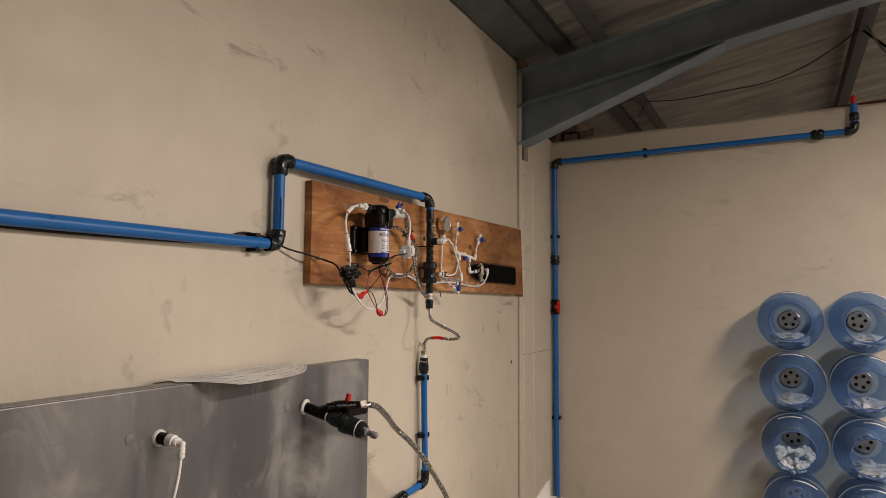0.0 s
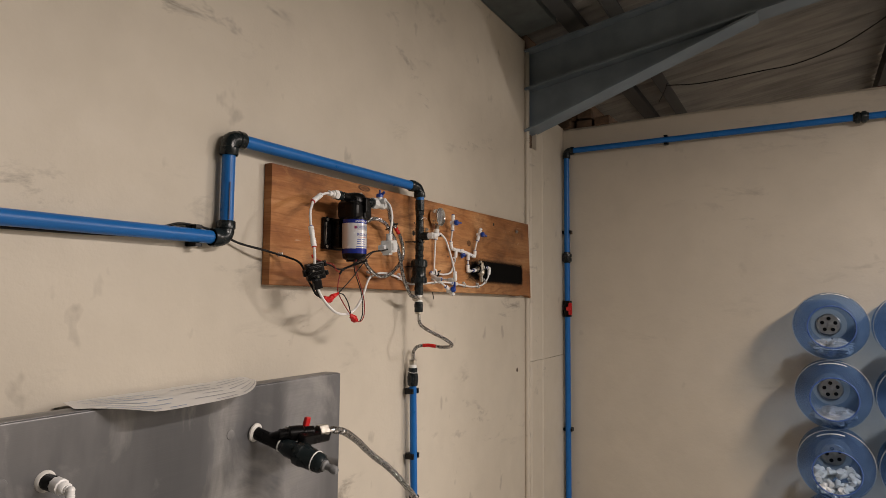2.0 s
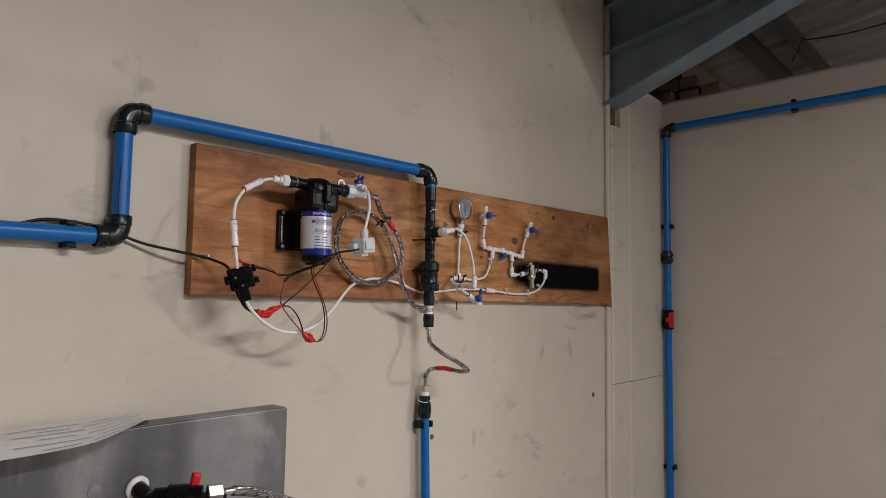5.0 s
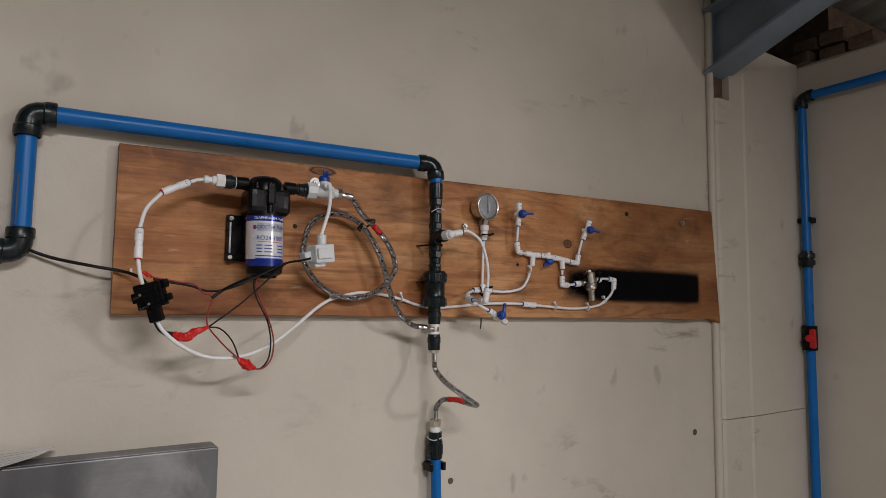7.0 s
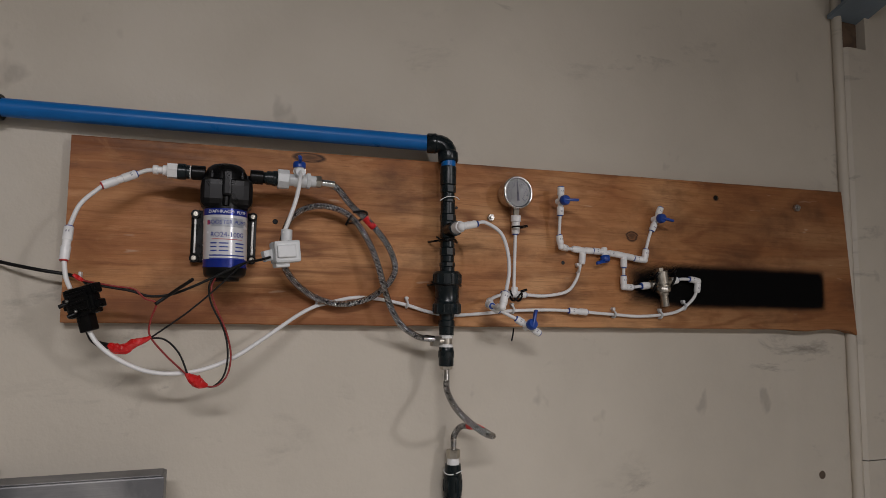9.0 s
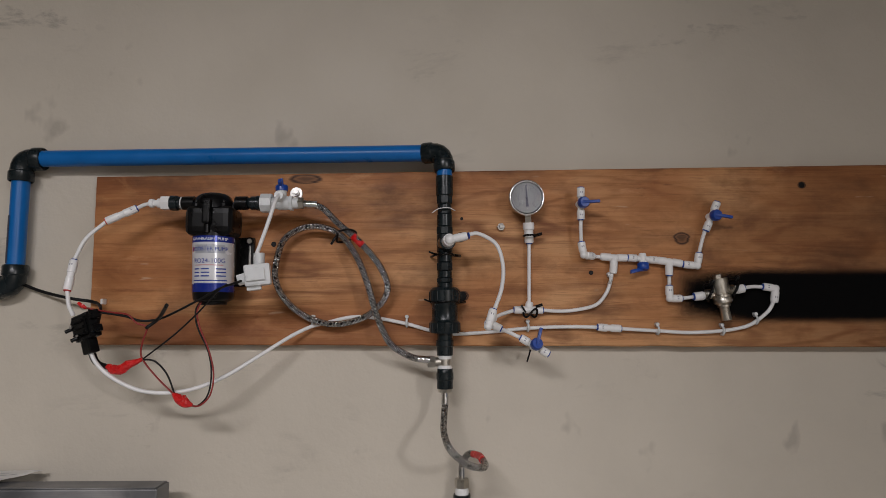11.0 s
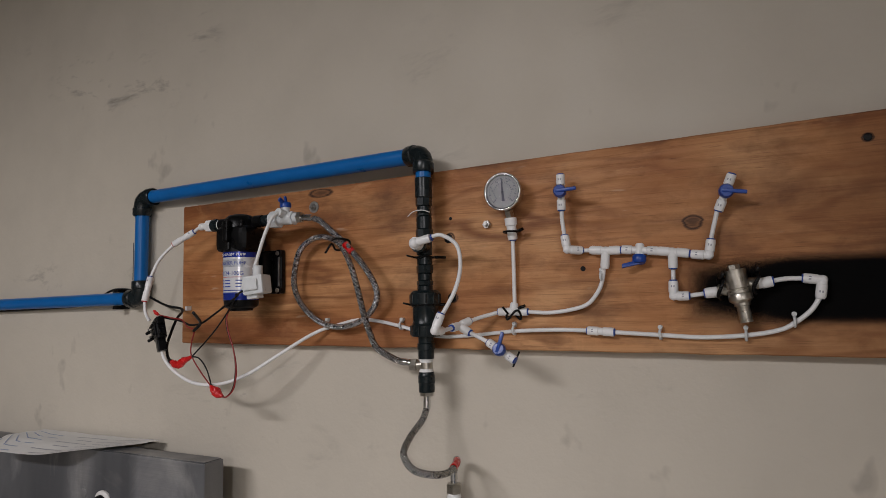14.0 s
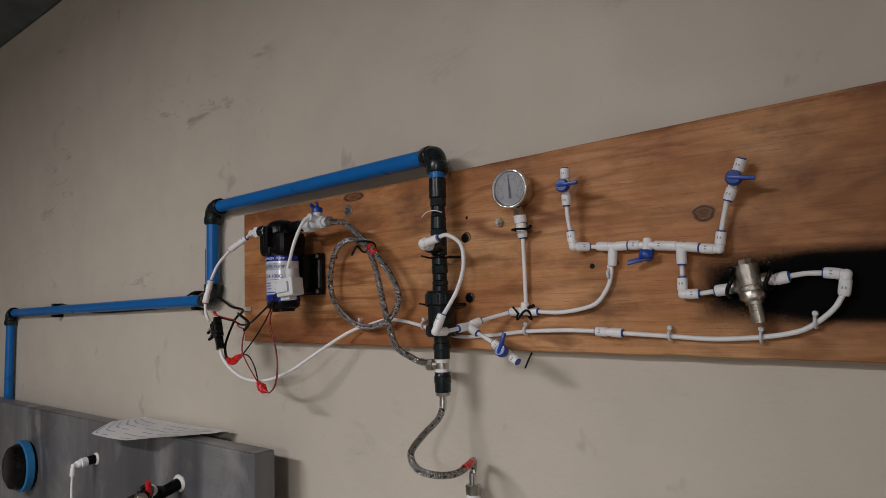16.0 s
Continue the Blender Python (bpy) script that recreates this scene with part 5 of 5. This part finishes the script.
part("port", rod((-0.97, 2.166, 1.684), (-0.974, 2.1437, 1.682), 0.0075, 14), NICKEL, rv)
part("port", rod((-0.97, 2.164, 1.687), (-0.974, 2.185, 1.689), 0.0080, 14), NICKEL, rv)
for y, z in ((2.1465, 1.684), (2.1835, 1.690)):
    ring = tube([(-0.969 + 0.011 * math.cos(a), y + 0.003 * math.sin(a * 2), z + 0.012 * math.sin(a)) for a in [0.45 * k for k in range(15)]], 0.0022, 6, 3)
    tube([(-0.962, y, z + 0.011), (-0.958, y + 0.004, z + 0.018)], 0.0026, 6, 2, ring)
    part("cable_tie", ring, BLACK, rv, "black cable tie")

ret = thing("return_tube", (-0.974, 2.0061, 1.625), "long white tube looping along the board's lower edge", "tubing")
part("socket", collar((-0.972, 2.185, 1.688), (-0.972, 2.2002, 1.691), 0.0064), WHITE, ret)
collet(ret, (-0.972, 2.2002, 1.691), (0, 1, 0.1), BLUE, 0.0055)
line(ret, [(-0.972, 2.1983, 1.691), (X, 2.2153, 1.6935), (X, 2.2322, 1.693)])
bend(ret, (X, 2.2308, 1.6935), (X, 2.2496, 1.691), (X, 2.2463, 1.6715), BLUE, WHITE)
line(ret, [(X, 2.2463, 1.673), (X, 2.2374, 1.6585), (X - 0.002, 2.2219, 1.645), (X - 0.003, 2.204, 1.6355), (X - 0.003, 2.1698, 1.6295), (X - 0.003, 2.1214, 1.627), (X - 0.003, 2.0759, 1.6295), (X, 2.0186, 1.633)])
coupler(ret, (X, 2.0195, 1.633), (X, 1.9865, 1.635))
line(ret, [(X, 1.9885, 1.635), (X, 1.9455, 1.636), (X - 0.003, 1.8862, 1.634), (X - 0.005, 1.828, 1.6285), (-0.983, 1.777, 1.626), (-0.983, 1.742, 1.6315), (X - 0.003, 1.708, 1.641), (X - 0.005, 1.663, 1.6495), (X - 0.006, 1.627, 1.6505), (X - 0.004, 1.59, 1.642),
           (-0.974, 1.571, 1.637), (-0.9625, 1.5448, 1.6236), (-0.9412, 1.5012, 1.5943), (-0.9277, 1.4658, 1.5717), (-0.9172, 1.4303, 1.5571), (-0.91, 1.396, 1.552), (-0.905, 1.361, 1.556), (-0.901, 1.328, 1.572), (-0.9, 1.306, 1.591), (-0.902, 1.295, 1.609)])

# ---- pressure switch and wires ----
sw = thing("pressure_switch", (-0.902, 1.289, 1.637), "small black pressure switch hanging on its tube", "switch")
tilt = Euler((0.26, 0.12, -0.5)).to_matrix()


def at(dx, dy, dz):
    return Vector((-0.902, 1.289, 1.637)) + tilt @ Vector((dx, dy, dz))


def sbox(name, lo, hi, mat=BLACK, bevel=0.002):
    mid = (Vector(lo) + Vector(hi)) / 2
    half = (Vector(hi) - Vector(lo)) / 2
    c = at(*mid)
    return part(name, box(c - half, c + half, bevel, tilt), mat, sw)


sbox("body", (-0.008, -0.019, -0.015), (0.007, 0.019, 0.020), BLACK, 0.003)
sbox("cover", (0.006, -0.015, -0.009), (0.010, 0.014, 0.015))
for dz in (-0.006, 0.002, 0.010):
    sbox("rib", (0.009, -0.012, dz - 0.0015), (0.0125, 0.012, dz + 0.0015), BLACK, 0.0007)
sbox("neck", (-0.007, -0.009, -0.034), (0.007, 0.008, -0.014))
sbox("lug", (-0.005, -0.025, -0.004), (0.004, -0.018, 0.010))
sbox("lug", (-0.006, 0.019, -0.010), (0.006, 0.026, 0.000))
sbox("lug", (-0.006, 0.019, 0.008), (0.006, 0.025, 0.020))
for dy, dz in ((-0.012, 0.004), (-0.004, -0.010)):
    part("stud", rod(at(0.010, dy, dz), at(0.017, dy - 0.007, dz - 0.002), 0.0026, 8), BLACK, sw)
    part("screw", ball(at(0.0148, dy + 0.004, dz + 0.002), 0.0020), ZINC, sw)


def wire(points, mat, label, r=0.0012):
    return solid("wire", tube(points, r, 6, 8), mat, label, "wire", "pump wires")


W = -0.903
wire([(W, 1.29, 1.661), (W, 1.308, 1.658), (W, 1.339, 1.653), (W, 1.359, 1.647), (W, 1.383, 1.649), (W + 0.004, 1.41, 1.66), (W + 0.006, 1.437, 1.674), (W + 0.01, 1.468, 1.69), (W + 0.024, 1.486, 1.694), (W + 0.030, 1.5, 1.698)], RUBBER, "black wire from the switch towards the pump", 0.0017)
wire([(W, 1.279, 1.667), (W + 0.002, 1.293, 1.663), (W + 0.002, 1.323, 1.658), (W + 0.002, 1.343, 1.655), (W + 0.002, 1.355, 1.644), (W, 1.368, 1.638), (W, 1.363, 1.618), (W, 1.363, 1.599), (W, 1.382, 1.575), (W, 1.409, 1.549)], RED_WIRE, "thin red wire bent down to a taped joint")
wire([(W, 1.365, 1.597), (W + 0.002, 1.405, 1.628), (W + 0.004, 1.438, 1.659), (W + 0.010, 1.464, 1.686), (W + 0.022, 1.479, 1.694)], RUBBER, "thin black wire running up to the pump")
wire([(W, 1.362, 1.596), (W, 1.38, 1.594), (W, 1.397, 1.577), (W, 1.409, 1.549)], RUBBER, "short black wire between taped joints")
wire([(W, 1.428, 1.537), (W, 1.439, 1.536), (W - 0.002, 1.451, 1.55), (W - 0.004, 1.454, 1.577), (W - 0.006, 1.448, 1.606), (W - 0.008, 1.432, 1.638), (W - 0.010, 1.428, 1.661), (W - 0.012, 1.436, 1.676)], RUBBER, "black pump lead hanging in a loop")
wire([(W, 1.428, 1.536), (W + 0.002, 1.443, 1.537), (W, 1.455, 1.551), (W - 0.002, 1.4575, 1.578), (W - 0.004, 1.449, 1.609), (W - 0.006, 1.435, 1.64), (W - 0.008, 1.431, 1.661), (W - 0.010, 1.439, 1.676)], RED_WIRE, "dark red pump lead hanging in a loop")
wire([(W, 1.367, 1.637), (W + 0.002, 1.384, 1.65), (W + 0.040, 1.410, 1.667)], RUBBER, "stiff black sleeved joint of wires", 0.0024)
wire([(W, 1.295, 1.604), (W, 1.301, 1.593), (W, 1.312, 1.586), (W, 1.324, 1.586)], RUBBER, "short black lead from the switch neck", 0.0024)


def taped(points, radii, label):
    s = Shape()
    line_ = smooth_path(points, 3)
    rows, m = [], len(line_) - 1
    for i, p in enumerate(line_):
        r = np.interp(i / m, np.linspace(0, 1, len(radii)), radii)
        d = (line_[min(i + 1, m)] - line_[max(i - 1, 0)]).normalized()
        u = d.orthogonal().normalized()
        w = d.cross(u)
        rows.append([p + (u * math.cos(a) + w * math.sin(a)) * r * (1 + 0.22 * noise.noise((i * 0.9, j * 1.3, r * 900))) for j, a in enumerate([2 * math.pi * k / 9 for k in range(9)])])
    b = s.grid(rows, True, None, False)
    s.cap(b, 9, True)
    s.cap(b + m * 9, 9)
    return solid("taped_joint", s, RED_TAPE, label, "wire joint", "red taped joints")


taped([(W, 1.318, 1.588), (W, 1.326, 1.584), (W, 1.336, 1.583), (W, 1.345, 1.589), (W, 1.356, 1.593), (W, 1.364, 1.597)], [0.003, 0.006, 0.0065, 0.0058, 0.004, 0.002], "lumpy red insulating tape over a wire joint")
taped([(W, 1.406, 1.552), (W, 1.412, 1.547), (W, 1.418, 1.543), (W, 1.424, 1.539), (W, 1.432, 1.537)], [0.002, 0.0055, 0.0075, 0.0065, 0.002], "round lump of red tape over a wire joint")
taped([(W + 0.002, 1.277, 1.671), (W + 0.002, 1.282, 1.667), (W + 0.002, 1.288, 1.664)], [0.002, 0.003, 0.0018], "red crimp where a wire enters the switch")

# small nails and hooks below the board
for y, z, l in ((1.890, 1.602, 0.016),):
    solid("loose_tie_end", tube([(-0.985, y, z + 0.004), (-0.980, y - 0.004, z - l * 0.5), (-0.978, y - 0.007, z - l)], 0.0013, 6), BLACK, "black tie end poking out under the board", "tie", "tie ends")

# ---- steel panel ----
panel = thing("steel_splash_panel", (PANEL_X, 0.7, 0.0), "brushed stainless steel splash panel standing against the wall", "panel")
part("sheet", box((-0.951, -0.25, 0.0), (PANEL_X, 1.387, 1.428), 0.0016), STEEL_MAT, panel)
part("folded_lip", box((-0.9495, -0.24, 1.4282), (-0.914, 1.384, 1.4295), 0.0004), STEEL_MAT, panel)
for y, z in ((0.736, 1.354), (1.094, 1.352)):
    part("hole_plug", lathe((PANEL_X, y, z), (PANEL_X + 0.0015, y, z), [(0, 0.0085), (0.001, 0.008), (0.0015, 0.005)], 16), STEEL_MAT, panel, "dull plugged hole")
for y in (0.25, 1.2):
    part("standoff", rod((WALL_X, y, 1.2), (-0.951, y, 1.2), 0.008, 10), ZINC, panel)

tap = thing("panel_outlet_tap", (PANEL_X, 0.745, 1.333), "white push-fit elbow and tube on the steel panel", "outlet")
O = Vector((PANEL_X, 0.790, 1.347))
part("seal", lathe(O, O + Vector((0.004, 0, 0)), [(0, 0.0140), (0.002, 0.0135), (0.004, 0.0115)], 20), PLUG_WHITE, tap, "white seal")
part("nipple", rod(O + Vector((0.003, 0, 0)), O + Vector((0.022, 0.001, -0.001)), 0.0102, 16), BLACK, tap)
part("body", lathe(O + Vector((0.020, 0.001, -0.001)), O + Vector((0.044, 0.003, -0.004)), [(0, 0.0092), (0.001, 0.0102), (0.014, 0.0102), (0.015, 0.008), (0.024, 0.0075)], 10), WHITE, tap)
bend(tap, O + Vector((0.036, 0.002, -0.003)), O + Vector((0.050, 0.004, -0.005)), O + Vector((0.051, 0.002, -0.026)), None, WHITE)
line(tap, [O + Vector((0.051, 0.002, -0.022)), O + Vector((0.050, -0.002, -0.06)), O + Vector((0.044, -0.012, -0.12)), O + Vector((0.035, -0.03, -0.22))])

filler = thing("filler_valve", (PANEL_X, 1.126, 1.332), "black filler valve with red lever on the steel panel", "valve")
A, B = Vector((PANEL_X, 1.149, 1.347)), Vector((-0.744, 1.158, 1.305))
ax = (B - A).normalized()
part("seal", lathe(A - Vector((0.0, 0, 0)), A + Vector((0.006, 0.001, -0.001)), [(0, 0.0165), (0.003, 0.0165), (0.006, 0.0125)], 20), PLUG_WHITE, filler, "white seal")
part("pipe_stub", rod(A, A + ax * 0.066, 0.0112, 20), BLACK, filler)
part("tape", rod(A + ax * 0.062, A + ax * 0.0655, 0.0122, 20), PTFE, filler)
part("tape", rod(A + ax * 0.068, A + ax * 0.0705, 0.0122, 20), PTFE, filler)
part("socket", lathe(A + ax * 0.064, A + ax * 0.104, [(0, 0.0115), (0.004, 0.0122), (0.009, 0.0135), (0.012, 0.0148), (0.036, 0.0150), (0.040, 0.0135)], 20), DARK_PVC, filler)
part("union", lathe(A + ax * 0.100, A + ax * 0.158, [(0, 0.0150), (0.003, 0.0205), (0.014, 0.0208), (0.016, 0.0192), (0.038, 0.0180), (0.052, 0.0165), (0.058, 0.0120)], 12), DARK_PVC, filler, "dark ribbed union")
part("tape", rod(A + ax * 0.140, A + ax * 0.1425, 0.0182, 20), PTFE, filler)
part("nozzle", lathe(A + ax * 0.150, A + ax * 0.186, [(0, 0.0095), (0.012, 0.0092), (0.014, 0.0058), (0.022, 0.0058), (0.024, 0.0072), (0.032, 0.0072), (0.036, 0.0045)], 18), FITTING_GREY, filler, "grey hose nozzle")
V = Vector((-0.846, 1.158, 1.350))
part("side_pipe", rod(A + ax * 0.035, V, 0.0098, 16), BLACK, filler)
E2 = Vector((-0.806, 1.209, 1.350))
part("valve_body", lathe(V + Vector((-0.003, -0.012, 0)), E2, [(0, 0.0098), (0.015, 0.0105), (0.017, 0.0135), (0.040, 0.0135), (0.042, 0.0110), (0.060, 0.0108)], 16), BLACK, filler)
part("tape", rod(V + Vector((0, 0.004, 0)), V + Vector((0.001, 0.0075, 0)), 0.0116, 16), PTFE, filler)
part("valve_guard", box((-0.818, 1.160, 1.333), (-0.800, 1.222, 1.351), 0.004, Euler((0.0, 0.3, -0.15)).to_matrix()), BLACK, filler, "black valve grip")
lever = part("lever", box((-0.832, 1.184, 1.348), (-0.824, 1.196, 1.376), 0.003, Euler((-0.15, 0.15, 0)).to_matrix()), RED, filler, "red plastic lever")
big = thing("filler_hose", (-0.85, 1.25, 1.3), "braided steel hose arching down from the filler valve", "hose")
part("hex_nut", flatten(rod(E2 - Vector((0.003, 0.010, 0)), E2 + Vector((0.002, 0.008, 0)), 0.0125, 6)), NICKEL, big)
hose_end(big, E2 + Vector((0.002, 0.006, 0)), E2 + Vector((0.005, 0.026, -0.001)))
BIG_HOSE = [(-0.802, 1.231, 1.349), (-0.806, 1.270, 1.338), (-0.825, 1.335, 1.308), (-0.85, 1.418, 1.262), (-0.85, 1.49, 1.215), (-0.85, 1.563, 1.156), (-0.85, 1.632, 1.088), (-0.85, 1.695, 1.018), (-0.85, 1.75, 0.92), (-0.85, 1.80, 0.5), (-0.85, 1.80, 0.02)]
part("braid", tube(BIG_HOSE, 0.0068, 14, 10, None, 9.0, 0.0056), BRAID_MAT, big)

cap = thing("filter_housing", (PANEL_X, 0.395, 1.282), "dark filter housing with a blue locking ring", "filter")
C0 = Vector((PANEL_X, 0.395, 1.282))
part("body", lathe(C0, C0 + Vector((0.05, 0, 0)), [(0, 0.060), (0.012, 0.060), (0.03, 0.058), (0.044, 0.052), (0.05, 0.04)], 40), BLACK, cap)
part("ring", lathe(C0 + Vector((0.006, 0, 0)), C0 + Vector((0.026, 0, 0)), [(0, 0.062), (0.002, 0.065), (0.018, 0.065), (0.020, 0.062)], 40), plain("blue_ring", (0.02, 0.16, 0.36), 0.4), cap, "blue locking ring")

# sheets of paper lying on the panel's top edge, the front hanging over it
def sheet(y0, y1, back, front, lift, droop, label):
    s = Shape()
    rows = []
    for i in range(25):
        u = i / 24
        reach = front * min(1.0, 0.45 + 2.6 * u) * (1 - 0.62 * max(0.0, (u - 0.68) / 0.32) ** 1.5)
        row = []
        for j in range(15):
            x = back + reach * j / 14
            over = max(0.0, x + 0.914)
            z = 1.4297 + lift * (0.4 + 0.6 * u * u) - droop * over * math.sin(math.pi * min(1.0, 0.12 + u)) + 0.0012 * noise.noise((u * 5, j * 0.3, lift * 900))
            row.append((x, y0 + (y1 - y0) * u + 0.02 * (1 - j / 14), z))
        rows.append(row)
    s.grid(rows, False)
    return solid("paper_sheet", s, PAPER, label, "paper", "papers on the panel"), rows


pap, rows = sheet(0.832, 1.172, -0.990, 0.140, 0.005, 0.13, "curled white printed sheet on the steel edge")
for j in range(3, 14, 2):
    for i0, i1 in ((2, 6), (7, 9), (13, 16), (17, 20), (20, 23)) if j % 4 == 1 else ((1, 8), (11, 17), (18, 22)):
        a = [Vector(rows[i][j]) + Vector((0, 0, 0.0008)) for i in range(i0, i1 + 1)]
        q = [Vector(rows[i][j]) * 0.72 + Vector(rows[i][j + 1]) * 0.28 + Vector((0, 0, 0.0008)) for i in range(i0, i1 + 1)]
        line_s = Shape()
        line_s.grid([a, q], False)
        part("print_line", line_s, GREY_MARK if i0 > 9 else PALE_BLUE_INK, pap)
sheet(0.845, 1.14, -0.995, 0.085, 0.001, 0.0, "flat white sheet under the curled one")

# ---- wall details ----
for y, z, r in ((2.562, 1.323, 0.008), (1.838, 1.300, 0.006)):
    solid("wall_plug", lathe((WALL_X - 0.002, y, z), (WALL_X + 0.0015, y, z), [(0, r), (0.0025, r), (0.0035, r * 0.55)], 14), plain("plug_brown", (0.11, 0.08, 0.055), 0.8), "brown plugged hole in the wall", "wall plug", "plugged holes")

# ---- white machine below ----
mac = thing("white_machine", (-0.62, 2.28, 0.0), "white enamelled machine with buttons on its top", "appliance")
part("body", box((-0.80, 2.14, 0.0), (-0.45, 2.42, 0.838), 0.008), MACHINE, mac)
part("top_plate", box((-0.803, 2.137, 0.839), (-0.447, 2.423, 0.851), 0.004), MACHINE, mac)
s = Shape().add([(-0.80, 2.14, 0.848), (-0.80, 2.42, 0.848), (-0.80, 2.42, 0.908), (-0.80, 2.40, 0.908), (-0.795, 2.14, 0.848), (-0.795, 2.42, 0.848), (-0.795, 2.42, 0.908), (-0.795, 2.40, 0.908)],
                [(0, 1, 2, 3), (7, 6, 5, 4), (0, 4, 5, 1), (1, 5, 6, 2), (2, 6, 7, 3), (3, 7, 4, 0)])
part("side_shield", s, MACHINE, mac, "folded white side shield")
part("dark_window", box((-0.70, 2.20, 0.8505), (-0.58, 2.30, 0.8535), 0.002), BLACK, mac)
for x, m in ((-0.75, ZINC), (-0.70, RED), (-0.65, ZINC), (-0.60, ZINC)):
    part("button", rod((x, 2.385, 0.850), (x, 2.385, 0.859), 0.009, 14), m, mac)

# ---- cut bottles used as bins on the end wall ----
BR = 0.1145


def bottle_bin():
    b = thing("bottle_bin", (0, FAR_Y, 0), "clear blue bottle cut open as a parts bin on the wall", "parts bin", "bottle bins on the end wall")
    o = Vector((0, FAR_Y, 0))
    prof = [(0.000, 0.060), (0.004, 0.080), (0.012, 0.098), (0.030, 0.109), (0.050, 0.1130), (0.075, 0.1115), (0.10, 0.1130), (0.165, BR), (0.185, BR), (0.205, 0.1125), (0.228, 0.106), (0.252, 0.095), (0.272, 0.083), (0.290, 0.073), (0.300, 0.070)]
    s = Shape()
    rows = []
    for h, r in prof + [(h, r - 0.0022) for h, r in reversed(prof)]:
        rows.append([o + Vector((r * math.cos(t), -h - 0.001, r * math.sin(t))) for t in [2 * math.pi * k / 48 for k in range(48)]])
    s.grid(rows)
    s.cap(0, 48)
    part("shell", s, BOTTLE_MAT, b, "clear blue bottle shell")
    s = Shape()
    s.grid([[o + Vector((r * math.cos(t), -0.300 - h, r * math.sin(t))) for t in [2 * math.pi * k / 48 for k in range(48)]] for h, r in ((0, 0.0665), (0.002, 0.0672), (0.003, 0.0692), (0.002, 0.0712), (0, 0.0716))])
    part("cut_rim", s, CUT_BLUE, b)
    # thin pale ring paints the highlight along the widest edge
    s = Shape()
    s.grid([[o + Vector(((BR + 0.0008 + 0.0016 * math.cos(q)) * math.cos(t), -0.176 + 0.003 * math.sin(q), (BR + 0.0008 + 0.0016 * math.cos(q)) * math.sin(t))) for t in [2 * math.pi * k / 48 for k in range(48)]] for q in [2 * math.pi * n / 6 for n in range(7)]])
    part("rim_shine", s, RIM_SHINE_MAT, b)
    fl = part("flange", lathe(o - Vector((0, 0.006, 0)), o - Vector((0, 0.012, 0)), [(0, 0.040), (0.003, 0.040), (0.006, 0.036)], 28), ZINC, b, "grey fixing flange")
    for k in range(5):
        a = 2 * math.pi * k / 5 + 0.3
        q = o + Vector((0.022 * math.cos(a), -0.0115, 0.022 * math.sin(a)))
        part("hole", rod(q, q - Vector((0, 0.0012, 0)), 0.0068, 12), BLACK, fl)
    part("hub", rod(o - Vector((0, 0.0115, 0)), o - Vector((0, 0.015, 0)), 0.006, 6), ZINC, fl)
    st = Shape()
    rows = []
    for h, r in ((0.214, 0.1115), (0.222, 0.1088)):
        rows.append([o + Vector((r * math.cos(t), -h - 0.0014, r * math.sin(t))) for t in [radians(60 + 44 * k / 8) for k in range(9)]])
    st.grid(rows, False)
    part("sticker", st, PAPER, b, "white paper sticker")
    return b


def crumpled(c, r, seed, squash):
    s = Shape()
    rows = []
    for i in range(13):
        u = math.pi * (0.02 + 0.96 * i / 12)
        row = []
        for j in range(20):
            t = 2 * math.pi * j / 20
            d = Vector((math.sin(u) * math.cos(t), math.sin(u) * math.sin(t), math.cos(u)))
            k = r * (1 + 0.55 * noise.noise(d * 2.6 + Vector((seed, seed * 2, 0))))
            row.append(Vector(c) + Vector((d.x * k * squash[0], d.y * k * squash[1], d.z * k * squash[2])))
        rows.append(row)
    s.grid(rows, True, None, False)
    return s


first = bottle_bin()
spots = [(x, z) for z in (1.506, 1.272, 1.038, 0.804) for x in (0.018, 0.257)]
bins = [first]
first.location = (spots[0][0], FAR_Y, spots[0][1])
for i, (x, z) in enumerate(spots[1:]):
    bins.append(copy_thing(first, pose(x, FAR_Y, z, 0, (12, -7, 20, -15, 5, 9, -4)[i], 0)))
for i, (x, z) in enumerate(spots):
    if i in (4,):
        pile = thing("white_fittings_pile", (x, FAR_Y - 0.15, z - 0.09), "heap of small white fittings inside a bottle bin", "fittings")
        for k in range(46):
            a, h = rng.uniform(-1, 1), rng.uniform(0, 1)
            zz = z - 0.098 + h * 0.072
            half = math.sqrt(max(0.0, 0.100 ** 2 - (z - zz) ** 2)) * 0.72
            c = Vector((x + a * half, FAR_Y - 0.10 - rng.uniform(0, 0.15) * (1 - h * 0.6), zz))
            d = Vector((rng.uniform(-1, 1), rng.uniform(-1, 1), rng.uniform(-1, 1))).normalized()
            s = rod(c - d * 0.014, c + d * 0.014, 0.0088, 8)
            rod(c, c + d.orthogonal().normalized() * 0.017, 0.0080, 8, s)
            part("fitting", s, PTFE, pile)
    else:
        solid("plastic_bag", crumpled((x + 0.005, FAR_Y - 0.14, z - 0.072), 0.046, i * 3.7 + 1, (1.35, 1.7, 0.55)), BAG_MAT, "clear crumpled bag of fittings in a bottle bin", "bag", "bags in the bins")
    if i == 5:
        for k in range(7):
            c = Vector((x - 0.03 + 0.012 * k, FAR_Y - 0.2 + rng.uniform(-0.02, 0.02), z - 0.088 + 0.012 * (k % 2)))
            solid("white_bush", rod(c, c - Vector((0.002, 0.012, -0.003)), 0.0075, 12), PTFE, "small white plastic bush in a bin", "fitting", "bushes in the bin")
